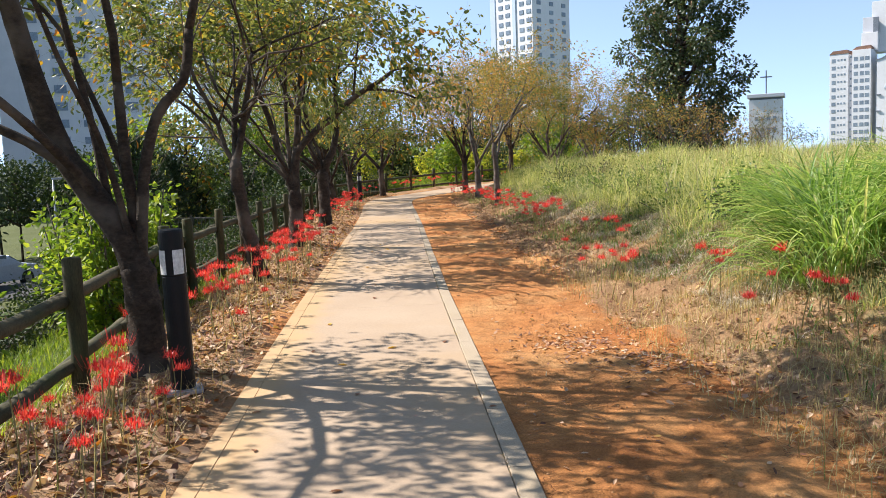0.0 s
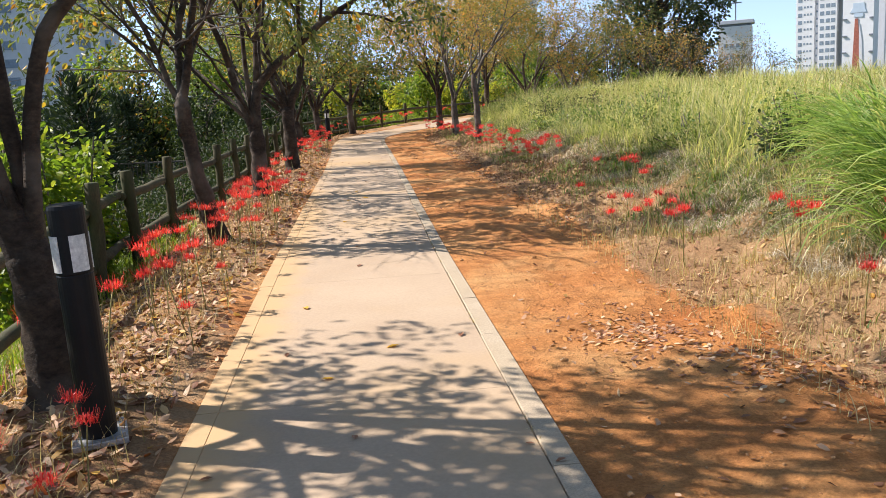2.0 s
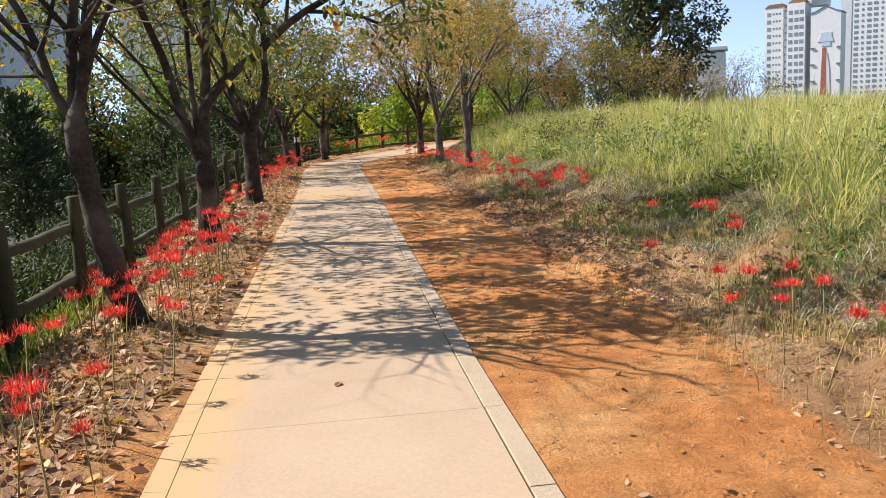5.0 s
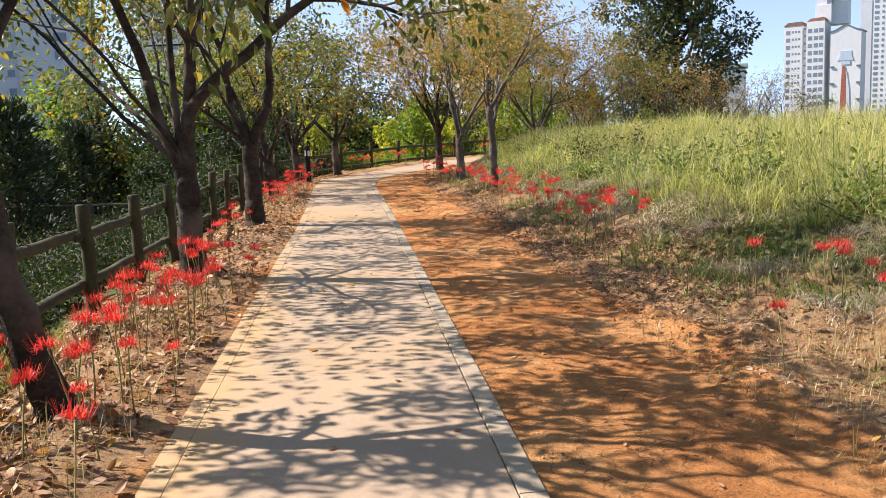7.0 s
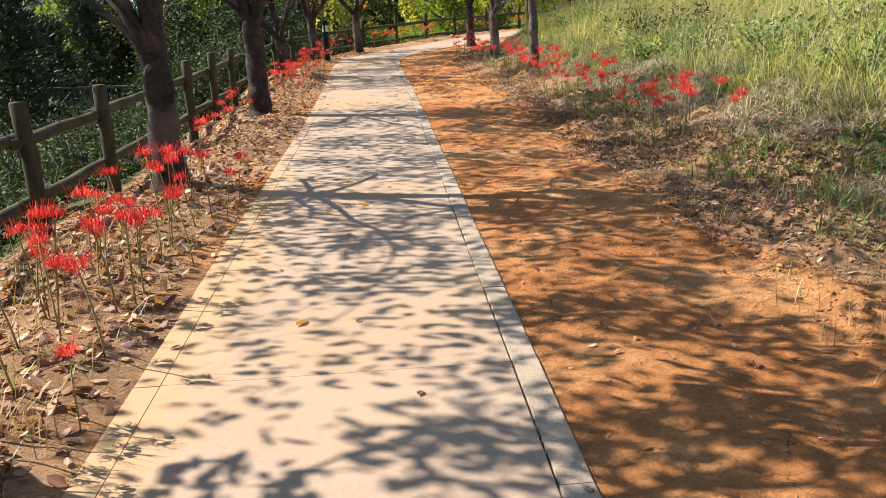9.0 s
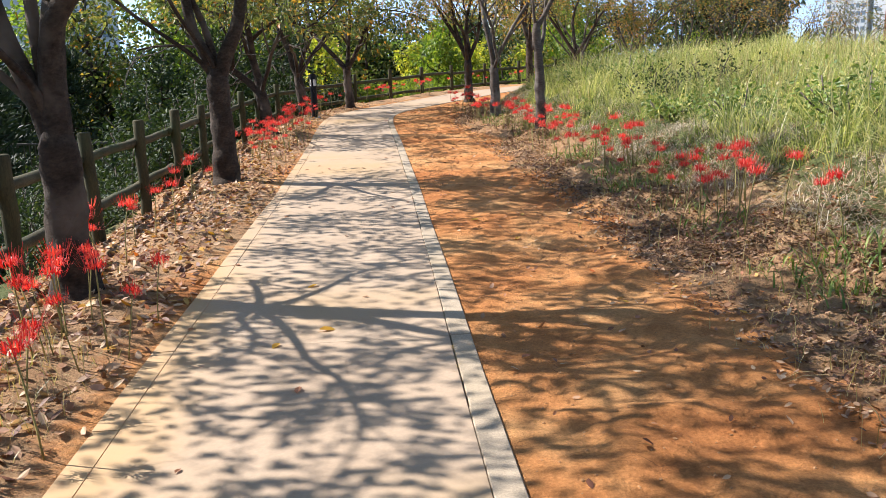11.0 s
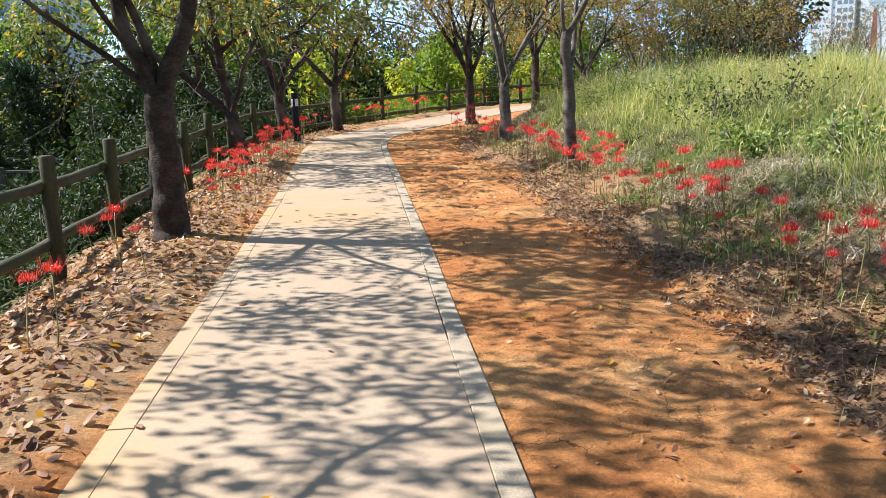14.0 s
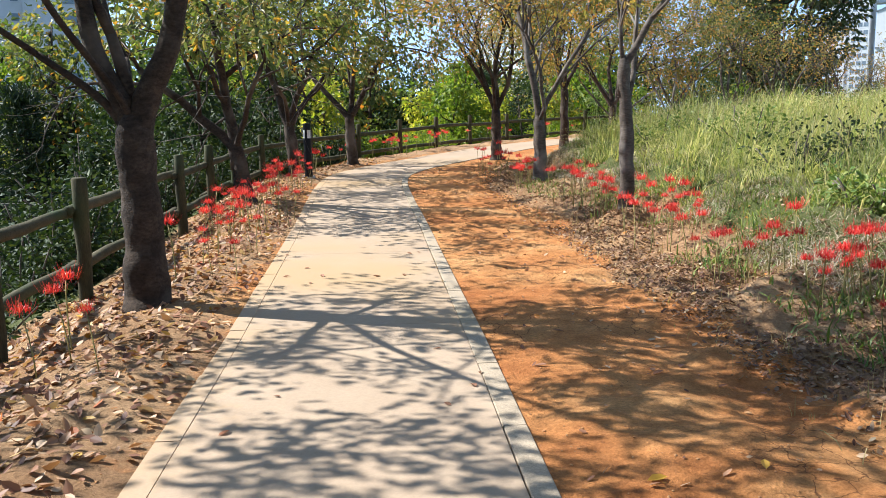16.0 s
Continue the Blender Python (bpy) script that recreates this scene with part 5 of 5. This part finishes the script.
# taller wood trees; sunlight is put into their lighter leaf colours
for i, (px, py, h) in enumerate([(-16, 47, 7.6), (-13.6, 46, 8.2), (-11.2, 48, 8.0), (-9.0, 47.5, 7.6), (-7.0, 49.5, 7.6)]):
    bushy_tree("broadleaf_tree", px, py, h, 2.5, (M_LEAF_FRESH, M_LEAF, M_WEED)[i % 3], 3200, .23, 830 + i, "green broadleaf tree in the wood below the path, leaves coloured as sunlit", .12, blobs=20)
# trees behind the grassy bank
for i, (x, y, h, mat, n) in enumerate([(8.2, 45.5, 1.35, M_LEAF, 10000), (10.6, 46.5, 1.2, M_LEAF_RUST, 2200), (13.0, 47.5, 1.1, M_LEAF_RUST, 1700), (15.2, 47.0, .85, M_LEAF_RUST, 800),
                                       (17.4, 48.0, .8, M_LEAF_RUST, 800), (19.3, 49.0, .75, M_LEAF, 1800), (6.6, 47.5, 1.4, M_LEAF, 10000)]):
    make_tree("small_tree", x, y, "small thin-leaved autumn tree behind the grassy bank", [(0, 0, 0, .10), (0, 0, .4 * h, .09), (0, 0, .8 * h, .08)],
              [(2, (-.5, .1, .9), 1.7 * h, .05), (2, (.05, .2, 1), 1.8 * h, .05), (2, (.55, -.1, .9), 1.7 * h, .05), (1, (-.6, -.2, .6), 1.5 * h, .04), (1, (.7, .2, .6), 1.5 * h, .04)],
              840 + i, n, mat, .1, M_PALE, spread=.6, lift=.35, group="small trees behind the bank")
for i in range(16):
    px = 3.5 + 15.5 * i / 15 + br.uniform(-.4, .4)
    bushy_tree("bush", px, 51.5 + br.uniform(-1, 1.5), (3.6 - 0.11 * px) * br.uniform(0.8, 1.2), br.uniform(.9, 1.4), (M_LEAF_DARK, M_LEAF_FRESH, M_LEAF, M_WEED)[i % 4], 1500, .11, 880 + i,
               "low green bush behind the grassy bank", .08, blobs=9, slim=0.5, category="bush", group="bushes behind the bank")
for i in range(15):
    px, py = bearing(-8 + 26 * i / 14 + br.uniform(-.5, .5), 95 + br.uniform(-6, 6))
    bushy_tree("distant_tree", px, py, br.uniform(5.0, 6.8), br.uniform(2.6, 3.4), (M_LEAF_DARK, M_LEAF)[i % 2], 1800, .38, 920 + i, "distant green tree behind the bank", .1, blobs=10, z=0.0, group="distant trees")
bushy_tree("poplar_tree", 15.4, 54, 15.5, 3.9, M_POPLAR, 24000, .24, 860, "tall full-crowned poplar with dark green leaves behind the bank", .14, blobs=70, slim=0.7, rad=(0.14, 0.3))


def window_mesh(w, h, mat):
    bm = box(w, 0.3, h, (0, 0, 0))
    me = bpy.data.meshes.new("window")
    bm.to_mesh(me)
    bm.free()
    me.materials.append(mat)
    return me


WIN_WIDE, WIN_SMALL = window_mesh(1.9, 1.35, M_GLASS), window_mesh(1.0, 1.1, M_GLASS)
WIN_BAY, WIN_SLIT = window_mesh(1.6, 1.6, M_GLASS), window_mesh(0.7, 0.8, M_GLASS)


def tower(deg, dist, turn, w, depth, floors, label, mats, cols, ground=-4.0, crown=True, side_cols=3):
    """A block of flats: walls, storeys of windows on two faces, corner strips and a roof house."""
    x, y = bearing(deg, dist)
    root = new("apartment_tower")
    tagged(root, label, "apartment building", "apartment towers in the distance")
    root.matrix_basis = pose(x, y, ground, 0, 0, turn)
    storey = 2.85
    h = floors * storey + 3
    part("wall", box(w, depth, h, (0, 0, h / 2), 0.05), mats[0], root)
    part("side_wall", box(w * 0.12, depth + 0.5, h + 0.8, (-w / 2 + w * 0.06, 0, h / 2 + .4), 0.05), mats[1], root)
    part("side_wall", box(w * 0.08, depth + 0.7, h + 0.8, (w * 0.08, 0, h / 2 + .4), 0.05), mats[1], root)
    part("parapet", box(w + 0.8, depth + 0.8, 1.1, (0, 0, h + 0.55), 0.1), mats[0], root)
    if crown:
        part("roof_house", box(w * 0.3, depth * 0.6, 7, (w * 0.12, 0, h + 4.5), 0.1), mats[0], root)
        part("roof", box(w * 0.5, depth + 1.2, 0.8, (-w * 0.22, 0, h + 1.5), 0.2), M_ROOF, root, "brown tiled roof edge")
    pitch = w / cols
    for fl in range(floors):
        z = 3.2 + fl * storey
        for c in range(cols):
            cx = -w / 2 + pitch * (c + .5)
            if abs(cx - w * 0.08) < w * 0.07 or cx < -w * 0.38:
                continue
            child("window", WIN_WIDE if c % 3 else WIN_SMALL, root, m=pose(cx, -depth / 2 - 0.02, z))
        for c in range(side_cols):
            child("window", WIN_SMALL, root, m=pose(-w / 2 - 0.02, -depth / 2 + depth * (c + .5) / side_cols, z, 0, 0, 90))
            child("window", WIN_WIDE, root, m=pose(w / 2 + 0.02, -depth / 2 + depth * (c + .5) / side_cols, z, 0, 0, 90))
    return root


tower(6.3, 300, -48, 19, 19, 29, "tall white and blue-grey apartment tower beyond the trees", (M_WALL_W, M_WALL_B), 6)
tower(31.4, 520, -38, 46, 16, 25, "pale apartment slab with rows of windows beyond the bank", (M_WALL_W, M_WALL_G), 15, crown=False)


def wedge(points, depth, y):
    """A flat outline of (x, z) points, given a depth."""
    bm = bmesh.new()
    front = [bm.verts.new((px, y - depth / 2, pz)) for px, pz in points]
    back = [bm.verts.new((px, y + depth / 2, pz)) for px, pz in points]
    bm.faces.new(front)
    bm.faces.new(list(reversed(back)))
    for i in range(len(points)):
        j = (i + 1) % len(points)
        bm.faces.new((front[j], front[i], back[i], back[j]))
    bmesh.ops.recalc_face_normals(bm, faces=bm.faces)
    return bm


def bay_tower():
    """White block of two window bays with a recessed dark strip between them and tiled roof edges."""
    root = new("apartment_tower")
    tagged(root, "white apartment tower with brown tiled roof edges beyond the bank", "apartment building", "apartment towers in the distance")
    x, y = bearing(25.85, 425)
    root.matrix_basis = pose(x, y, -4, 0, 0, -38)
    part("wall", box(7.6, 13, 47, (-4.6, 0, 23.5), 0.05), M_WALL_W, root)
    part("wall", box(7.4, 13, 48, (4.7, -0.8, 24), 0.05), M_WALL_W, root)
    part("stair_strip", box(2.0, 11.5, 46, (0.1, 0, 23), 0.05), M_WALL_G, root, "recessed grey stair strip")
    for cx, w, z in ((-4.6, 8.2, 47), (4.7, 8.0, 48)):
        part("roof", wedge([(cx - w / 2, z), (cx + w / 2, z), (cx + w / 2 - 0.8, z + 1.6), (cx - w / 2 + 1.8, z + 1.4)], 12.6, -0.4), M_ROOF, root, "brown tiled roof edge")
    part("roof_house", box(6.5, 7, 8, (6.6, 2, 51.5), 0.1), M_WALL_W, root)
    part("roof_house", box(9, 8, 22, (11.2, 6, 58), 0.1), M_WALL_W, root)
    part("water_tank", box(4.2, 6, 7.5, (5.6, 3, 58.5), 0.1), M_WALL_G, root, "grey rooftop block")
    part("tank_panel", box(2.2, 0.4, 7.0, (8.8, -0.1, 58.5), 0.1), M_DARK, root, "dark panel")
    for k in range(14):
        z = 3.2 + 3.15 * k
        child("window", WIN_BAY, root, m=pose(-6.8, -6.43, z))
        for cx in (-4.9, -3.6, -2.3):
            child("window", WIN_SLIT, root, m=pose(cx, -6.43, z + 0.2))
        for cx in (2.4, 4.8, 6.9):
            child("window", WIN_BAY, root, m=pose(cx, -7.23, z))
        child("window", WIN_SLIT, root, m=pose(0.1, -5.68, z + 1.2))
        part("ledge", box(0.5, 0.5, 0.5, (-8.5, -6.2, z - 0.9)), M_WALL_G, root)


def gable_block():
    root = new("gable_block")
    tagged(root, "white gable end with a tapering red-brown painted stripe", "apartment building", "apartment towers in the distance")
    x, y = bearing(28.05, 420)
    root.matrix_basis = pose(x, y, -4, 0, 0, -38)
    part("wall", wedge([(-6, 0), (6, 0), (6, 42.5), (4.2, 43.1), (0, 45.3), (-4.2, 43.1), (-6, 42.5)], 12, 0), M_WALL_W, root)
    for sgn in (-1, 1):
        part("roof", wedge([(sgn * 6.4, 42.5), (sgn * 6.4, 43.0), (sgn * 4.2, 43.6), (0, 45.8), (0, 45.4), (sgn * 4.2, 43.1)], 12.6, 0), M_DARK, root, "dark roof edge")
    part("stripe_and_shade", wedge([(-2.1, 2), (1.0, 2), (0.5, 21), (0.0, 28), (-1.2, 28)], 0.3, -6.1), M_RUST, root, "red-brown tapering stripe")
    # grey paint stands for the shadow side of the red stripe
    part("stripe_and_shade", wedge([(1.02, 2), (2.4, 2), (1.7, 19), (0.6, 26), (0.52, 21)], 0.3, -6.1), M_WALL_G, root, "grey sliver painted as the shaded side of the stripe")
    part("painted_mark", wedge([(-3.2, 30.5), (3.2, 30.5), (2.4, 32.6), (2.4, 34.4), (-2.0, 34.4), (-2.0, 32.6)], 0.3, -6.1), M_WALL_B, root, "blue-grey painted mark")
    part("painted_mark", box(3.6, 0.3, 1.5, (0.2, -6.1, 29.4)), M_WALL_B, root, "blue-grey painted mark")
    for z in (14, 21, 28):
        for sgn in (-1, 1):
            part("ledge", box(1.5, 0.7, 0.6, (sgn * 5.2, -6.2, z)), M_DARK, root)


bay_tower()
gable_block()
tower(-22.3, 165, 24, 26, 16, 24, "white apartment tower seen between the tree crowns", (M_WALL_W, M_WALL_W), 7)
tower(-33, 150, 30, 26, 16, 22, "white apartment tower seen between the tree crowns", (M_WALL_W, M_WALL_W), 7)
tower(-12, 260, 10, 30, 16, 20, "white apartment tower seen between the tree crowns", (M_WALL_W, M_WALL_G), 8)


def church():
    x, y = bearing(20.95, 200)
    root = new("church_tower")
    tagged(root, "plain grey church tower with a cross on its roof", "church")
    root.matrix_basis = pose(x, y, -4, 0, 0, -24)
    part("wall", box(6.7, 6.0, 16.6, (0, 0, 8.3), 0.05), M_WALL_W, root)
    part("roof", box(7.5, 6.8, 0.8, (0, 0, 17.45), 0.1), M_WALL_G, root, "dark flat roof slab")
    # dark colour paints in the shade beneath the roof slab
    part("roof_shade_recess", box(6.4, 5.7, 0.5, (0, 0, 16.85), 0.05), M_DARK, root, "recessed strip under the roof slab, coloured dark as shade")
    for i in range(4):
        for j in range(2):
            child("window", WIN_SLIT, root, m=pose(-1.8 + 1.2 * i, -2.92, 10.2 + 2.4 * j))
    cross = part("cross", box(0.25, 0.25, 5.2, (0, 0, 20.4)), M_DARK, root, "dark metal cross")
    part("crossbar", box(2.4, 0.25, 0.25, (0, 0, 21.6)), M_DARK, cross)


church()


# ---- below the fence: car park, dry shrubs, railing and a parked car ----
def car_park(x0, x1, y0, y1):
    xs, ys = np.meshgrid(np.linspace(x0, x1, 30), np.linspace(y0, y1, 30))
    x, y = xs.ravel(), ys.ravel()
    n = 30
    i = (np.arange(n - 1)[:, None] * n + np.arange(n - 1)[None, :]).ravel()
    me = mesh_from("car_park", np.stack([x, y, land(x, y) + 0.05], 1), np.stack([i, i + 1, i + n + 1, i + n], 1), M_ASPHALT, True)
    tagged(new("car_park", me), "grey asphalt car park on the low ground below the path", "car park", kind="structure")


M_ASPHALT = rough_mat("worn_asphalt", (0.045, 0.045, 0.045), (0.075, 0.073, 0.07), 0.5, 60.0, 0.9, 0.004, (0.10, 0.095, 0.085))
car_park(-30, -14, 29, 44)
for i, (px, py, h) in enumerate([(-25.5, 49, 6.2), (-23.6, 47.5, 5.6), (-22.2, 50, 6.4), (-20.6, 48, 5.4), (-27.0, 51, 6.0)]):
    bushy_tree("park_tree", px, py, h, 2.0, M_LEAF_DARK, 2600, .2, 960 + i, "dark leafy tree with bare trunks beside the car park", .48, slim=0.45, group="trees beside the car park")
for i, (s_, d_, w, h) in enumerate([(9.4, -4.9, .6, .75), (10.4, -5.4, .7, .8), (11.6, -5.7, .7, .85), (12.6, -6.3, .8, .9)]):
    px, py, _ = at(s_, d_)
    leafy_clump("dry_shrub", px, py, w, h, 1100, .05, M_CRISP, "low reddish-brown dry shrub on the slope below the fence", "shrub", 980 + i, group="dry shrubs below the fence")


def lamp_post(px, py):
    root = new("lamp_post")
    root.location = (px, py, float(land(px, py)[0]))
    tagged(root, "thin pale grey lamp post beside the car park", "lamp post")
    child("pole", mesh_from("pole", *tubes([[(Vector((0, 0, -0.1)), .07), (Vector((0, 0, 2)), .06), (Vector((0, 0, 4.4)), .045)]], 10), M_STEEL, True), root)
    part("lamp_head", box(0.5, 0.2, 0.1, (0.2, 0, 4.45), 0.03), M_STEEL, root)
    part("base_plate", box(0.3, 0.3, 0.04, (0, 0, 0.08), 0.008), M_STEEL, root)


lamp_post(-18.6, 41.0)



def railing(x0, y0, x1, y1):
    root = new("metal_railing")
    tagged(root, "dull brown metal railing with upright bars below the fence", "railing")
    L, a = math.hypot(x1 - x0, y1 - y0), math.degrees(math.atan2(y1 - y0, x1 - x0))
    z = -1.35
    root.matrix_basis = pose(x0, y0, z, 0, 0, a)
    part("top_rail", box(L, 0.05, 0.05, (L / 2, 0, 1.15), 0.008), M_RAIL, root)
    part("bottom_rail", box(L, 0.04, 0.04, (L / 2, 0, 0.2), 0.008), M_RAIL, root)
    bm = box(0.022, 0.022, 0.95, (0, 0, 0.67))
    me = bpy.data.meshes.new("bar")
    bm.to_mesh(me)
    bm.free()
    me.materials.append(M_RAIL)
    for i in range(int(L / 0.16)):
        child("bar", me, root, m=pose(0.1 + i * 0.16, 0, 0))
    for i in range(int(L / 2) + 1):
        part("post", box(0.07, 0.07, 2.4, (min(i * 2, L), 0, 0.05), 0.008), M_RAIL, root)


railing(-13.5, 33.2, -7.3, 32.0)


def car():
    root = new("parked_car")
    tagged(root, "pale silver-blue parked hatchback car below the path", "car")
    px, py = -19.0, 35.0
    root.matrix_basis = pose(px, py, float(land(px, py)[0]), 0, 0, 70)
    bm = bmesh.new()
    prof = [(-2.1, .35), (-2.15, .75), (-1.95, 1.0), (-1.5, 1.42), (-.3, 1.5), (.55, 1.35), (1.15, .98), (1.95, .85), (2.15, .6), (2.1, .3)]
    sides = []
    for yy, k in ((-.85, 1), (-.7, 1.0), (.7, 1.0), (.85, 1)):
        sides.append([bm.verts.new((x, yy * (0.86 if z > 1.05 else 1), z - (0.05 if abs(yy) > .8 else 0))) for x, z in prof])
    for a, b in zip(sides[:-1], sides[1:]):
        for i in range(len(prof)):
            j = (i + 1) % len(prof)
            bm.faces.new((a[i], a[j], b[j], b[i]))
    bm.faces.new(list(reversed(sides[0])))
    bm.faces.new(sides[-1])
    bmesh.ops.recalc_face_normals(bm, faces=bm.faces)
    body = part("body", bm, M_CAR, root)
    part("windscreen", box(0.05, 1.2, 0.5, (0, 0, 0), 0.02), M_GLASS, root, "dark glass", m=pose(0.9, 0, 1.19, 0, -58, 0))
    part("rear_window", box(0.05, 1.15, 0.42, (0, 0, 0), 0.02), M_GLASS, root, "dark glass", m=pose(-1.74, 0, 1.23, 0, 46, 0))
    for sgn in (-1, 1):
        part("side_window", box(1.7, 0.04, 0.36, (-.45, sgn * 0.76, 1.2), 0.015), M_GLASS, root, "dark glass")
        for wx in (-1.3, 1.35):
            vs, fs = tubes([[(Vector((0, -.1, 0)), .27), (Vector((0, -.09, 0)), .31), (Vector((0, .09, 0)), .31), (Vector((0, .1, 0)), .27)]], 20)
            wheel = child("wheel", mesh_from("wheel", vs, fs, M_TYRE), root, m=pose(wx, sgn * .8, .31))
            vs, fs = tubes([[(Vector((0, -.115, 0)), .18), (Vector((0, .115, 0)), .18)]], 16)
            child("rim", mesh_from("rim", vs, fs, M_STEEL), wheel, "grey alloy rim")
        part("headlight", box(0.12, 0.34, 0.14, (2.05, sgn * .6, .7), 0.03), M_LENS, root)


car()


# ---- the footpath: slabs and border stones ----
def strip(s0, s1, d0, d1, z0, z1, name, mat, bev=0.006, inner=()):
    """A piece of paving that follows the line, with its top edges broken."""
    n = max(1, int(round((s1 - s0) / 0.5)))
    vs, fs, sand = [], [], []
    for i in range(n + 1):
        s = s0 + (s1 - s0) * i / n
        row = [(d0, z0), (d0, z1 - bev), (d0 + bev, z1)] + [(d, z1) for d in inner] + [(d1 - bev, z1), (d1, z1 - bev), (d1, z0)]
        k = len(row)
        for d, z in row:
            x, y, _ = at(s, d)
            vs.append((x, y, z + float(rise(y))))
            sand.append(float(np.interp(d, [-0.86, -0.74, -0.55, -0.35], [1.0, 0.7, 0.35, 0.0]) * np.interp(s, [-10, 14, 18], [1, 1, 0.35])))
    for i in range(n):
        a, b = i * k, i * k + k
        fs += [(a + j, a + j + 1, b + j + 1, b + j) for j in range(k - 1)]
    fs += [tuple(range(k)), tuple(reversed(range(n * k, n * k + k)))]
    me = mesh_from(name, vs, fs, mat)
    if mat is M_SANDED:
        me.attributes.new("sand", "FLOAT", "POINT").data.foreach_set("value", sand)
    return me


def make_path():
    root = tagged(new("footpath", strip(-10, 62, -0.84, 0.84, -0.10, -0.03, "footpath", M_KERB)), "tan concrete footpath with pale border stones on both sides", "footpath", kind="structure")
    s = -9.0
    while s < 60:
        child("slab", strip(s + 0.0015, s + 2.9985, -0.742, 0.7405, -0.05, 0.004, "slab", M_SANDED, 0.003, (-0.6, -0.45, -0.3, 0.2)), root)
        s += 3.0
    s = -9.0
    tr = random.Random(2)
    while s < 60:
        for lo in (-0.86, 0.745):
            child("border_stone", strip(s + 0.003, s + 0.997, lo + tr.uniform(-.004, .004), lo + (0.1175 if lo < 0 else 0.115), -0.06, (0.003 if lo < 0 else 0.008) + tr.uniform(-.002, .003), "border_stone", M_SANDED if lo < 0 else M_KERB, 0.004), root)
        s += 1.0


make_path()
